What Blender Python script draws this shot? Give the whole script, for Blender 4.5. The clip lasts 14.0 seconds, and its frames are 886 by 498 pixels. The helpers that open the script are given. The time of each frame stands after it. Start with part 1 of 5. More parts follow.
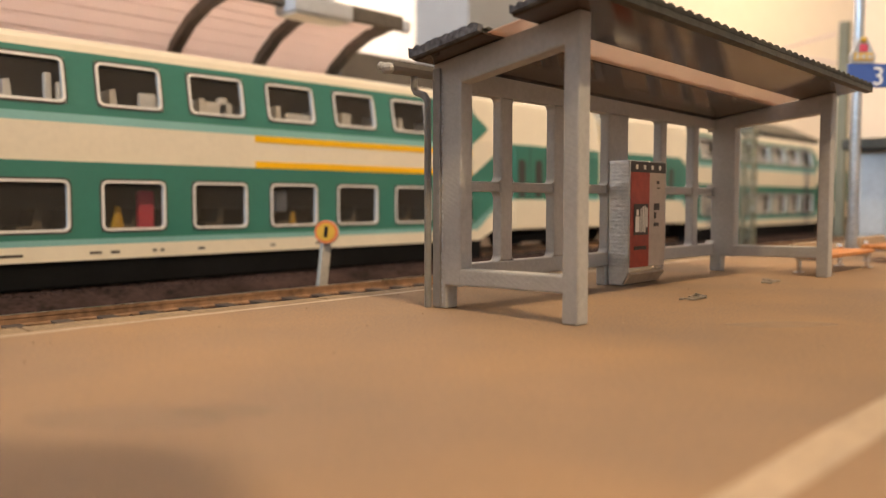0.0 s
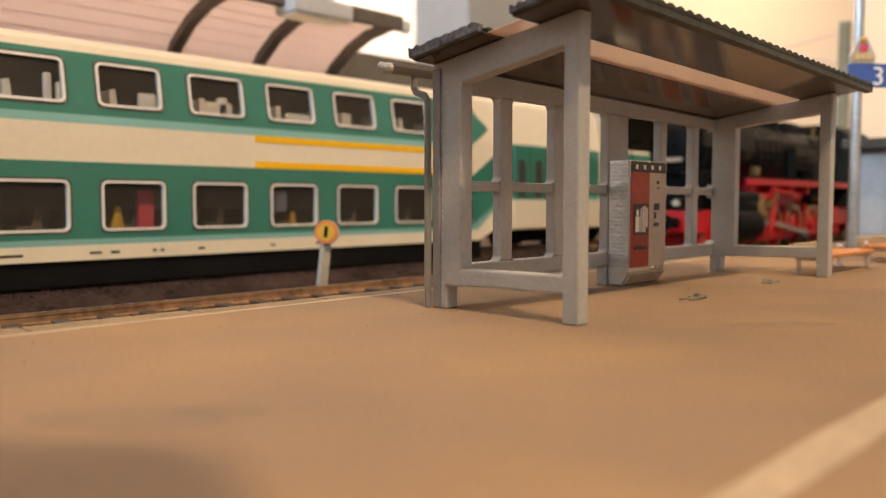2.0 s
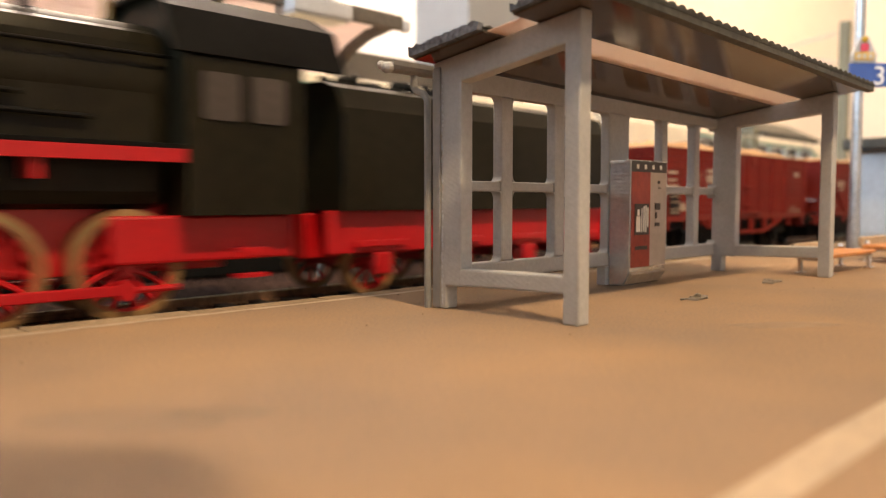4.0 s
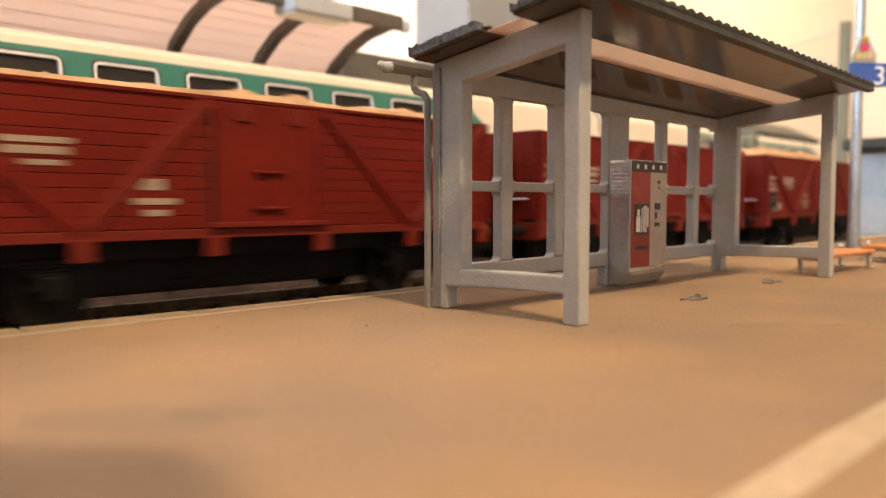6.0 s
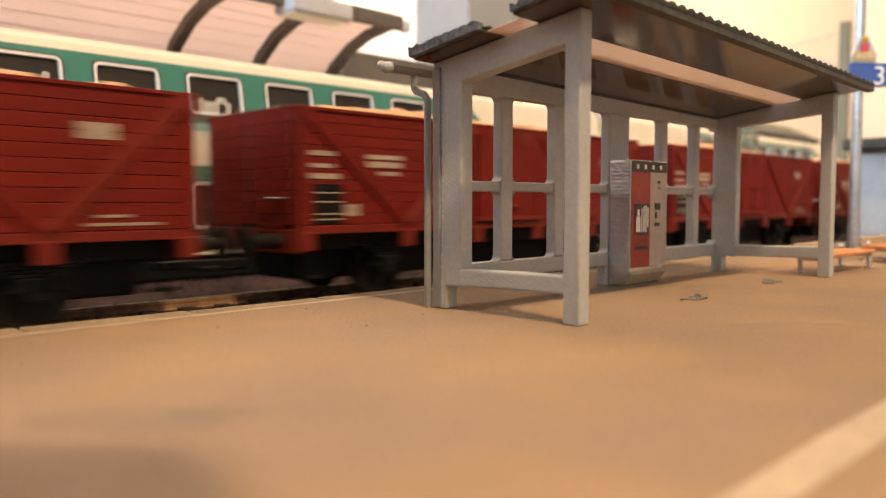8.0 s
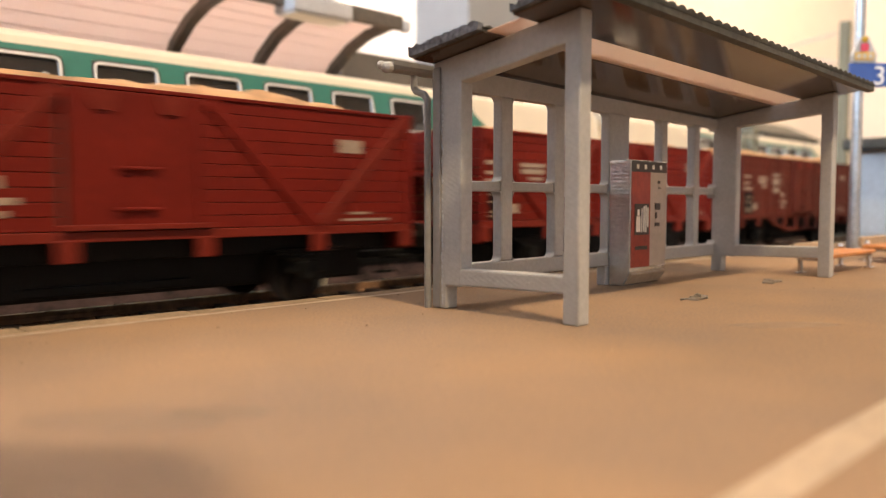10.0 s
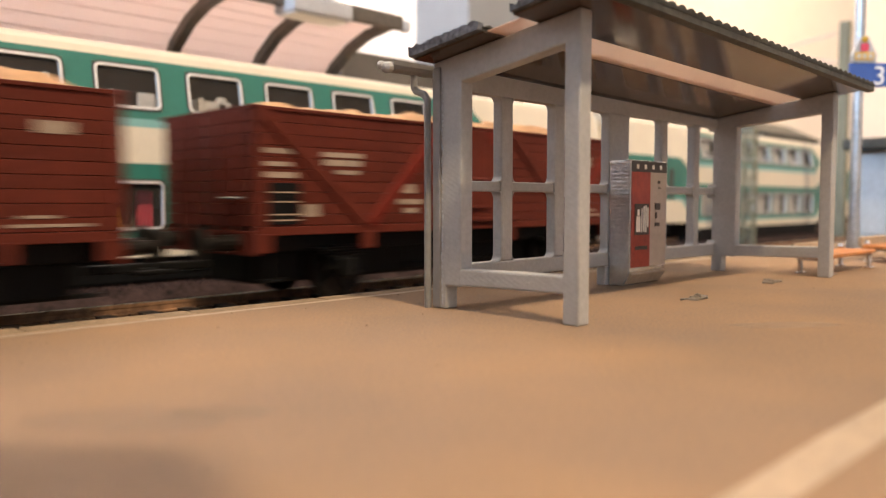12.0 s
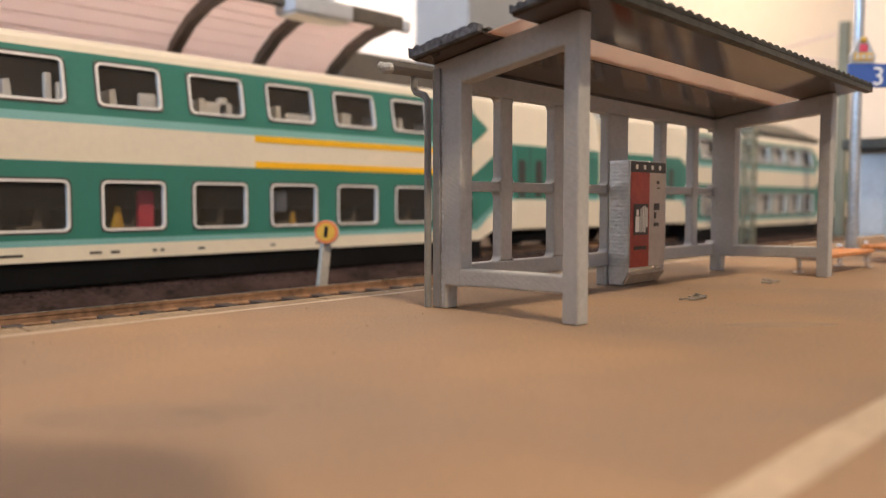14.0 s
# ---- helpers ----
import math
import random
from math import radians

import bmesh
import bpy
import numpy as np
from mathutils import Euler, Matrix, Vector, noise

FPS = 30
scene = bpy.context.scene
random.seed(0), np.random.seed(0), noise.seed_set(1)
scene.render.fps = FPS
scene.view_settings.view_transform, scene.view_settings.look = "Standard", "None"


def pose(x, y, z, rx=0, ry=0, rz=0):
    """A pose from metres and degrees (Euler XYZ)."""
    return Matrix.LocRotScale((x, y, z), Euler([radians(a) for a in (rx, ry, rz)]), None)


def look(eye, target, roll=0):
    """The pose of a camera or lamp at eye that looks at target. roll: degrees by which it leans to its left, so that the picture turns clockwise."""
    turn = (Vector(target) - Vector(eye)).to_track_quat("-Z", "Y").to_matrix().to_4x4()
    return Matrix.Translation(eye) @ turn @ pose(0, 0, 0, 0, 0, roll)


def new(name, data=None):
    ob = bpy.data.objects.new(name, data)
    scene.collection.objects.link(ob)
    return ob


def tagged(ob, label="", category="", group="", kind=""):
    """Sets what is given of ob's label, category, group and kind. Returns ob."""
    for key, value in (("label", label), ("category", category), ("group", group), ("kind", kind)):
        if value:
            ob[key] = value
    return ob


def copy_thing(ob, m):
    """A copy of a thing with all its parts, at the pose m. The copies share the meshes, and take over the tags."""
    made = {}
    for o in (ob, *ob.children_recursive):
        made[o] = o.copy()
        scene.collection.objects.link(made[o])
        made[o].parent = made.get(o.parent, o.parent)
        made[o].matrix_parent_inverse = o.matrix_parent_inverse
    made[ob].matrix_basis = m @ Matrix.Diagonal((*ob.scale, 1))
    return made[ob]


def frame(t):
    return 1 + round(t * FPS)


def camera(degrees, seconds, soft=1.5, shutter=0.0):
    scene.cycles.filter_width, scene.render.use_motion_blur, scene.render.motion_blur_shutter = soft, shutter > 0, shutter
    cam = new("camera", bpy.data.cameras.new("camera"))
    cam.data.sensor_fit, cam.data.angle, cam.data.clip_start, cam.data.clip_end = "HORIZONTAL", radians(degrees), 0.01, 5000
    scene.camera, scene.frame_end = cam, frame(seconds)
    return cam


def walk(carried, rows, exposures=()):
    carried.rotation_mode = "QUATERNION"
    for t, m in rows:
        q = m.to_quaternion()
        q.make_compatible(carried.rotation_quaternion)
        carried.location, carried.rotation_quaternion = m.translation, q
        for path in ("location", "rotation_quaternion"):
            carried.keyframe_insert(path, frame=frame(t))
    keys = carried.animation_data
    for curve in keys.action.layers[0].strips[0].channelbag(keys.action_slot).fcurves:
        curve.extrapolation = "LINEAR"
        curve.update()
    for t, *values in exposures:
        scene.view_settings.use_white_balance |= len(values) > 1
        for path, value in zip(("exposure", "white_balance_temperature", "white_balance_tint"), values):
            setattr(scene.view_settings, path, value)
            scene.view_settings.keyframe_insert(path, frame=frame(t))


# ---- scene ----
# A model railway at 1:87. Lengths in the building code are millimetres of the model.
MM = 0.001
cam = camera(59.2, 14.0, soft=1.1, shutter=0.5)
cam.data.dof.use_dof = True
cam.data.dof.focus_distance = 0.108
cam.data.dof.aperture_fstop = 27.0
EYE = Vector((0.0, 0.0, 13.5)) * MM
TURN, TILT = radians(44.7), radians(3.44)
WAY = Vector((math.cos(TURN) * math.cos(TILT), math.sin(TURN) * math.cos(TILT), -math.sin(TILT)))


def eye_at(step):
    """The camera's pose, moved step millimetres along its axis."""
    e = EYE + WAY * step * MM
    return look(e, e + WAY)


walk(cam, [(0.0, eye_at(0)), (2.4, eye_at(0)), (3.2, eye_at(0.5)), (5.3, eye_at(0.55)), (12.5, eye_at(0.55)),
           (13.4, eye_at(0.05)), (14.0, eye_at(0))],
     exposures=[(0.0, -0.06, 7450, 10), (1.6, -0.06, 7450, 10), (2.5, 0.05, 7450, 10), (3.2, 0.28, 7500, 10), (8.2, 0.28, 7400, 10), (10.3, 0.28, 6900, 10), (12.3, 0.25, 6550, 10), (13.4, -0.06, 6400, 10), (14.0, -0.06, 6400, 10)])

# ---- light: a closed room's warm lamps, one window's cool daylight, an added wall fill ----
world = bpy.data.worlds.new("room_air")
world.use_nodes = True
world.node_tree.nodes["Background"].inputs[0].default_value = (1.0, 0.82, 0.62, 1)
world.node_tree.nodes["Background"].inputs[1].default_value = 0.05
scene.world = world


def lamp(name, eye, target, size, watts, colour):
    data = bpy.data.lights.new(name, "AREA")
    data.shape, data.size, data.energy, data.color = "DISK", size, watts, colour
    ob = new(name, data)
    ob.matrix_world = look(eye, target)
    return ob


lamp("ceiling_lamp", (-0.19, -0.81, 1.45), (0.1, 0.06, 0), 0.07, 24.5, (1.0, 0.75, 0.47))
lamp("wall_lamp", (1.5, 0.15, 0.95), (1.9, 0.9, 0.25), 0.15, 9.5, (1.0, 0.72, 0.42))
lamp("window_light", (-2.2, -0.25, 0.75), (0.2, 0.1, 0), 0.8, 46, (0.47, 0.70, 1.0))
# added unseen fill that brightens the wall behind the canopy
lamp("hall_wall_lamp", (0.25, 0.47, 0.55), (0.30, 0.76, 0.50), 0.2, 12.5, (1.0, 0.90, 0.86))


# ---- materials ----
def material(name, colour, rough=0.5, metal=0.0, vary=0.12, grain=900.0, patch=90.0, bump=0.15, spec=0.5, coat=0.0, tint=None, island=0.0):
    """A painted or cast surface: fine grain, larger patches, fine relief; sizes by noise scale per metre."""
    m = bpy.data.materials.new(name)
    m.use_nodes = True
    nt = m.node_tree
    n, l = nt.nodes, nt.links
    p = n["Principled BSDF"]
    tc = n.new("ShaderNodeTexCoord")
    fine, broad = n.new("ShaderNodeTexNoise"), n.new("ShaderNodeTexNoise")
    fine.inputs["Scale"].default_value, broad.inputs["Scale"].default_value = grain, patch
    fine.inputs["Detail"].default_value, broad.inputs["Detail"].default_value = 3, 3
    for t in (fine, broad):
        l.new(tc.outputs["Object"], t.inputs["Vector"])
    add = n.new("ShaderNodeMath")
    add.operation = "ADD"
    l.new(fine.outputs["Fac"], add.inputs[0])
    l.new(broad.outputs["Fac"], add.inputs[1])
    last = add
    if island:
        info = n.new("ShaderNodeObjectInfo")
        mul = n.new("ShaderNodeMath")
        mul.operation = "MULTIPLY_ADD"
        mul.inputs[1].default_value = island
        l.new(info.outputs["Random"], mul.inputs[0])
        l.new(add.outputs[0], mul.inputs[2])
        last = mul
    ramp = n.new("ShaderNodeMapRange")
    ramp.inputs["From Min"].default_value, ramp.inputs["From Max"].default_value = 0.7, 1.3 + island
    l.new(last.outputs[0], ramp.inputs["Value"])
    mix = n.new("ShaderNodeMix")
    mix.data_type = "RGBA"
    lo = tint or [c * (1 - vary * 1.6) for c in colour]
    mix.inputs["A"].default_value = (*lo, 1)
    mix.inputs["B"].default_value = (*[min(1, c * (1 + vary)) for c in colour], 1)
    l.new(ramp.outputs[0], mix.inputs["Factor"])
    l.new(mix.outputs["Result"], p.inputs["Base Color"])
    rr = n.new("ShaderNodeMapRange")
    rr.inputs["To Min"].default_value, rr.inputs["To Max"].default_value = max(0.02, rough - 0.08), min(1, rough + 0.08)
    l.new(broad.outputs["Fac"], rr.inputs["Value"])
    l.new(rr.outputs[0], p.inputs["Roughness"])
    p.inputs["Metallic"].default_value = metal
    p.inputs["Specular IOR Level"].default_value = spec
    p.inputs["Coat Weight"].default_value = coat
    if bump:
        b = n.new("ShaderNodeBump")
        b.inputs["Strength"].default_value, b.inputs["Distance"].default_value = bump, 0.0002
        l.new(fine.outputs["Fac"], b.inputs["Height"])
        l.new(b.outputs[0], p.inputs["Normal"])
    return m


def clear(name, colour=(1, 1, 1), rough=0.02, alpha=0.18):
    """A thin pane: mostly let through, with gloss."""
    m = bpy.data.materials.new(name)
    m.use_nodes = True
    n, l = m.node_tree.nodes, m.node_tree.links
    p = n["Principled BSDF"]
    p.inputs["Base Color"].default_value = (*colour, 1)
    p.inputs["Roughness"].default_value = rough
    p.inputs["Alpha"].default_value = alpha
    return m


def glowing(name, colour, strength):
    m = bpy.data.materials.new(name)
    m.use_nodes = True
    p = m.node_tree.nodes["Principled BSDF"]
    p.inputs["Base Color"].default_value = (*colour, 1)
    p.inputs["Emission Color"].default_value = (*colour, 1)
    p.inputs["Emission Strength"].default_value = strength
    return m


M = dict(
    platform=material("sanded_platform", (0.305, 0.196, 0.114), 0.85, vary=0.13, grain=2600, patch=38, bump=0.45, spec=0.2, tint=(0.212, 0.157, 0.117)),
    kerb=material("kerb_stone", (0.30, 0.225, 0.15), 0.85, vary=0.25, grain=1500, patch=150, bump=0.5, spec=0.2),
    line=material("white_line", (0.42, 0.33, 0.24), 0.7, vary=0.12, grain=1200, patch=150),
    ballast=material("ballast", (0.045, 0.027, 0.024), 0.95, vary=0.5, grain=700, patch=120, bump=1.0, spec=0.1),
    sleeper=material("sleeper", (0.07, 0.05, 0.04), 0.85, vary=0.3),
    rail=material("rusty_rail", (0.33, 0.19, 0.11), 0.6, metal=0.1, vary=0.3, grain=600),
    railtop=material("rail_head", (0.55, 0.48, 0.42), 0.3, metal=1.0),
    grey=material("grey_plastic", (0.415, 0.42, 0.42), 0.42, vary=0.07, grain=1500, patch=120, bump=0.25),
    greydk=material("grey_plastic_dark", (0.24, 0.235, 0.23), 0.5, vary=0.1),
    roof=material("dark_roof_tiles", (0.055, 0.055, 0.045), 0.55, vary=0.3, grain=900, patch=120, bump=0.5),
    rooflow=material("roof_underside", (0.075, 0.05, 0.035), 0.13, vary=0.25, grain=300, patch=60, bump=0.03, spec=0.7),
    skylight=material("milky_skylight", (0.80, 0.66, 0.56), 0.35, vary=0.06),
    tin=material("brushed_tin", (0.66, 0.69, 0.70), 0.25, metal=0.7, vary=0.09, grain=1400, patch=120, bump=0.5),
    red=material("machine_red", (0.33, 0.045, 0.03), 0.45, vary=0.15),
    pale=material("machine_grey", (0.42, 0.36, 0.31), 0.5, vary=0.08),
    dark=material("dark_panel", (0.055, 0.045, 0.04), 0.5, vary=0.2),
    white=material("white_print", (0.80, 0.78, 0.72), 0.6, vary=0.05),
    black=material("black_plastic", (0.004, 0.004, 0.004), 0.6, vary=0.3, spec=0.2),
    steel=material("bright_metal", (0.75, 0.76, 0.78), 0.22, metal=1.0, vary=0.1),
    wood=material("orange_wood", (0.50, 0.20, 0.06), 0.5, vary=0.25, grain=500),
    green=material("coach_green", (0.029, 0.178, 0.135), 0.36, vary=0.04, grain=700, bump=0.03, coat=0.2),
    teal=material("coach_light_teal", (0.20, 0.42, 0.40), 0.36, vary=0.04, bump=0.03),
    cream=material("coach_cream", (0.74, 0.66, 0.52), 0.38, vary=0.03, grain=700, bump=0.03, coat=0.1),
    yellow=material("coach_yellow", (0.88, 0.48, 0.005), 0.4, vary=0.03, bump=0.03),
    silver=material("window_frame_silver", (0.80, 0.78, 0.74), 0.38, metal=0.3, vary=0.06),
    cabin=material("coach_interior", (0.15, 0.12, 0.085), 0.7, vary=0.2),
    seat=material("coach_seats", (0.80, 0.76, 0.70), 0.6, vary=0.1),
    pane=clear("coach_pane", (0.10, 0.09, 0.08), 0.05, 0.17),
    wagon=material("wagon_oxide_red", (0.152, 0.011, 0.006), 0.6, spec=0.16, vary=0.16, grain=800, patch=90, bump=0.2, island=0.3),
    wagonold=material("wagon_weathered_brown", (0.115, 0.022, 0.013), 0.65, spec=0.16, vary=0.22, grain=800, patch=90, bump=0.25, island=0.3),
    brace=material("wagon_brace_red", (0.165, 0.018, 0.010), 0.55, spec=0.18, vary=0.12),
    chips=material("pale_wood_chips", (0.50, 0.29, 0.15), 0.8, vary=0.25, grain=700, patch=160, bump=1.0),
    wheel=material("dark_wheel", (0.012, 0.010, 0.009), 0.5, metal=0.1, spec=0.25, vary=0.3),
    tyre=material("wheel_tyre", (0.34, 0.21, 0.10), 0.3, metal=0.35, vary=0.2),
    locored=material("loco_red", (0.46, 0.005, 0.011), 0.4, vary=0.1, bump=0.05),
    locoblack=material("loco_black", (0.004, 0.004, 0.004), 0.5, vary=0.35, grain=500, patch=80, bump=0.1, spec=0.1),
    olive=material("loco_satin_black", (0.014, 0.012, 0.0065), 0.42, vary=0.25, grain=500, patch=60, bump=0.05, spec=0.16),
    brass=material("brass_pipe", (0.26, 0.16, 0.06), 0.4, metal=0.8, vary=0.2),
    lens=material("lamp_glass", (0.55, 0.50, 0.42), 0.2, vary=0.05),
    signyellow=material("sign_yellow", (0.60, 0.34, 0.03), 0.45, vary=0.06),
    signorange=material("sign_rim", (0.62, 0.16, 0.04), 0.5, vary=0.1),
    post=material("sign_post", (0.45, 0.42, 0.37), 0.6, vary=0.15),
    blue=material("sign_blue", (0.035, 0.09, 0.30), 0.5, vary=0.05),
    zinc=material("zinc_mast", (0.46, 0.48, 0.50), 0.35, metal=0.7, vary=0.15),
    hall=material("hall_ceiling", (0.84, 0.70, 0.66), 0.7, vary=0.04, patch=30),
    rib=material("hall_rib", (0.11, 0.095, 0.08), 0.5, vary=0.2),
    lampbody=material("hall_lamp_grey", (0.50, 0.52, 0.55), 0.4, vary=0.08),
    plaster=material("room_plaster", (0.84, 0.79, 0.75), 0.9, vary=0.02, grain=40, patch=4, bump=0.0, spec=0.1),
    concrete=material("grey_block", (0.30, 0.31, 0.32), 0.7, vary=0.08, patch=30),
    baseboard=material("layout_board", (0.09, 0.062, 0.045), 0.95, vary=0.4, grain=400, patch=40, bump=0.8, spec=0.1),
    mast=material("mast_olive", (0.20, 0.19, 0.13), 0.6, vary=0.15),
    kiosk=material("kiosk_blue_grey", (0.46, 0.52, 0.57), 0.45, vary=0.08, patch=60),
    pink=material("pink_paint", (0.60, 0.06, 0.10), 0.6, vary=0.1),
    phone=material("phone_case", (0.02, 0.02, 0.022), 0.4, vary=0.1),
)
M["glass"] = clear("skylight_glass", (0.90, 0.67, 0.57), 0.12, 0.62)


def layer_lines(m, pitch, slant, depth):
    """Fine slanting print lines in the surface, pitch in lines per metre."""
    n, l = m.node_tree.nodes, m.node_tree.links
    tc = n.new("ShaderNodeTexCoord")
    mp = n.new("ShaderNodeMapping")
    mp.inputs["Rotation"].default_value = slant
    wv = n.new("ShaderNodeTexWave")
    wv.inputs["Scale"].default_value, wv.inputs["Distortion"].default_value = pitch, 0.5
    wv.inputs["Detail"].default_value, wv.inputs["Detail Scale"].default_value = 1.0, 2.0
    b = n.new("ShaderNodeBump")
    b.inputs["Strength"].default_value, b.inputs["Distance"].default_value = depth, 0.00005
    l.new(tc.outputs["Object"], mp.inputs[0])
    l.new(mp.outputs[0], wv.inputs["Vector"])
    l.new(wv.outputs["Fac"], b.inputs["Height"])
    p = n["Principled BSDF"]
    l.new(p.inputs["Normal"].links[0].from_socket, b.inputs["Normal"])
    l.new(b.outputs[0], p.inputs["Normal"])



def let_through(m, colour, share):
    """Milky plastic: part of the light that falls on one side leaves on the other."""
    n, l = m.node_tree.nodes, m.node_tree.links
    t, mix = n.new("ShaderNodeBsdfTranslucent"), n.new("ShaderNodeMixShader")
    t.inputs["Color"].default_value = (*colour, 1)
    mix.inputs["Fac"].default_value = share
    out = n["Material Output"]
    l.new(n["Principled BSDF"].outputs[0], mix.inputs[1])
    l.new(t.outputs[0], mix.inputs[2])
    l.new(mix.outputs[0], out.inputs["Surface"])


let_through(M["hall"], (0.90, 0.82, 0.80), 0.58)
layer_lines(M["grey"], 950.0, (radians(40), 0.3, 0.6), 0.16)
layer_lines(M["tin"], 520.0, (0.0, radians(90), 0.0), 0.2)
layer_lines(M["tin"], 420.0, (0.0, 0.0, radians(45)), 0.22)
M["glue"] = clear("dried_glue", (0.50, 0.34, 0.20), 0.35, 0.28)
M["smudge"] = clear("grey_dust", (0.30, 0.27, 0.26), 0.9, 0.13)
M["shoulder"] = material("rusty_dust", (0.17, 0.105, 0.065), 0.9, vary=0.35, grain=900, patch=140, bump=0.8, spec=0.1)
M["gable"] = material("broken_slate_edge", (0.12, 0.13, 0.16), 0.6, vary=0.5, grain=1400, patch=500, bump=1.0)
M["faded"] = material("faded_white_print", (0.37, 0.29, 0.23), 0.6, vary=0.25, grain=1500)
M["tuft"] = material("grey_scrap", (0.30, 0.26, 0.22), 0.5, metal=0.3, vary=0.2)


# ---- building helpers (millimetres) ----
def box(bm, x0, x1, y0, y1, z0, z1, bev=0.0, m=None):
    r = bmesh.ops.create_cube(bm, size=1.0)
    t = Matrix.Translation(((x0 + x1) / 2, (y0 + y1) / 2, (z0 + z1) / 2)) @ Matrix.Diagonal((abs(x1 - x0), abs(y1 - y0), abs(z1 - z0), 1))
    bmesh.ops.transform(bm, matrix=(m @ t) if m else t, verts=r["verts"])
    if bev:
        es = list({e for v in r["verts"] for e in v.link_edges})
        bmesh.ops.bevel(bm, geom=es, offset=bev, segments=2, affect="EDGES", profile=0.5)
    return bm


def rod(bm, a, b, r, seg=10, r2=None):
    a, b = Vector(a), Vector(b)
    d = b - a
    m = Matrix.Translation((a + b) / 2) @ d.to_track_quat("Z", "Y").to_matrix().to_4x4()
    bmesh.ops.create_cone(bm, cap_ends=True, segments=seg, radius1=r, radius2=r if r2 is None else r2, depth=d.length, matrix=m)
    return bm


def ball(bm, c, r, sx=1, sy=1, sz=1, seg=12):
    bmesh.ops.create_uvsphere(bm, u_segments=seg, v_segments=max(6, seg // 2), radius=r,
                              matrix=Matrix.Translation(c) @ Matrix.Diagonal((sx, sy, sz, 1)))
    return bm


def prism(bm, pts, axis, a, b):
    """A closed outline drawn out from a to b along axis; pts are the other two coordinates in order."""
    def at(p, k):
        return {"x": (k, p[0], p[1]), "y": (p[0], k, p[1]), "z": (p[0], p[1], k)}[axis]
    va = [bm.verts.new(at(p, a)) for p in pts]
    vb = [bm.verts.new(at(p, b)) for p in pts]
    n = len(pts)
    fs = [bm.faces.new(va), bm.faces.new(list(reversed(vb)))]
    for i in range(n):
        fs.append(bm.faces.new((va[i], vb[i], vb[(i + 1) % n], va[(i + 1) % n])))
    bmesh.ops.recalc_face_normals(bm, faces=fs)
    return bm


def ring(bm, pts_out, pts_in, axis, a, b):
    """A closed frame between two outlines with equally many points, from a to b along axis."""
    def at(p, k):
        return {"x": (k, p[0], p[1]), "y": (p[0], k, p[1]), "z": (p[0], p[1], k)}[axis]
    vs = [[bm.verts.new(at(p, k)) for p in pts] for pts in (pts_out, pts_in) for k in (a, b)]
    oa, ob, ia, ib = vs
    n = len(pts_out)
    fs = []
    for i in range(n):
        j = (i + 1) % n
        for q, w in ((oa, ob), (ob, ib), (ib, ia), (ia, oa)):
            fs.append(bm.faces.new((q[i], q[j], w[j], w[i])))
    bmesh.ops.recalc_face_normals(bm, faces=fs)
    return bm


def rounded(x0, x1, z0, z1, r, k=4):
    pts = []
    for cx, cz, a in ((x1 - r, z1 - r, 0), (x0 + r, z1 - r, 90), (x0 + r, z0 + r, 180), (x1 - r, z0 + r, 270)):
        for i in range(k + 1):
            t = radians(a + 90 * i / k)
            pts.append((cx + r * math.cos(t), cz + r * math.sin(t)))
    return pts


def smooth_mesh(me, angle=21):
    for p in me.polygons:
        p.use_smooth = True
    me.set_sharp_from_angle(angle=radians(angle))


def mesh_of(name, bm, mat, soft=True):
    bmesh.ops.scale(bm, vec=(MM, MM, MM), verts=bm.verts)
    me = bpy.data.meshes.new(name)
    bm.to_mesh(me)
    bm.free()
    for k in (mat if isinstance(mat, (list, tuple)) else [mat]):
        me.materials.append(k)
    if soft:
        smooth_mesh(me)
    return me


def part(name, bm, mat, parent, label="", at=None):
    """One mesh object under a thing or a part."""
    ob = new(name, bm if isinstance(bm, bpy.types.Mesh) else mesh_of(name, bm, mat))
    ob.parent = parent
    if at:
        ob.location = Vector(at) * MM
    return tagged(ob, label)


def thing(name, label, category, group="", kind="", at=(0, 0, 0)):
    ob = new(name)
    ob.empty_display_size = 0.01
    ob.location = Vector(at) * MM
    return tagged(ob, label, category, group, kind)


def single(name, bm, mat, label, category, group="", kind="", at=(0, 0, 0)):
    ob = new(name, mesh_of(name, bm, mat))
    ob.location = Vector(at) * MM
    return tagged(ob, label, category, group, kind)


def NB():
    return bmesh.new()


# ---- the room and the layout's ground ----
RAIL = -3.5          # top of the rails; the platform's top is 0


def room():
    for name, d in (("wall_north", (-2300, 2500, 760, 780, -200, 1500)), ("wall_east", (2480, 2500, -1500, 760, -200, 1500)),
                    ("wall_west", (-2300, -2280, -1500, 760, -200, 1500)), ("wall_south", (-2300, 2500, -1520, -1500, -200, 1500))):
        bm = box(NB(), *d)
        if name == "wall_west":      # the window's opening in the west wall
            bm.free()
            bm = NB()
            for q in ((-2300, -2280, -1500, -800, -200, 1500), (-2300, -2280, 300, 760, -200, 1500),
                      (-2300, -2280, -800, 300, -200, 350), (-2300, -2280, -800, 300, 1150, 1500)):
                box(bm, *q)
        single(name, bm, M["plaster"], "warm white plaster wall of the room", "wall", kind="structure")
    single("ceiling", box(NB(), -2300, 2500, -1520, 780, 1500, 1520), M["plaster"], "white plaster ceiling of the room", "ceiling", kind="structure")
    single("ground", box(NB(), -2280, 2480, -1500, 760, -30, -8.5), M["baseboard"], "brown scattered ground of the model layout", "ground", kind="structure")


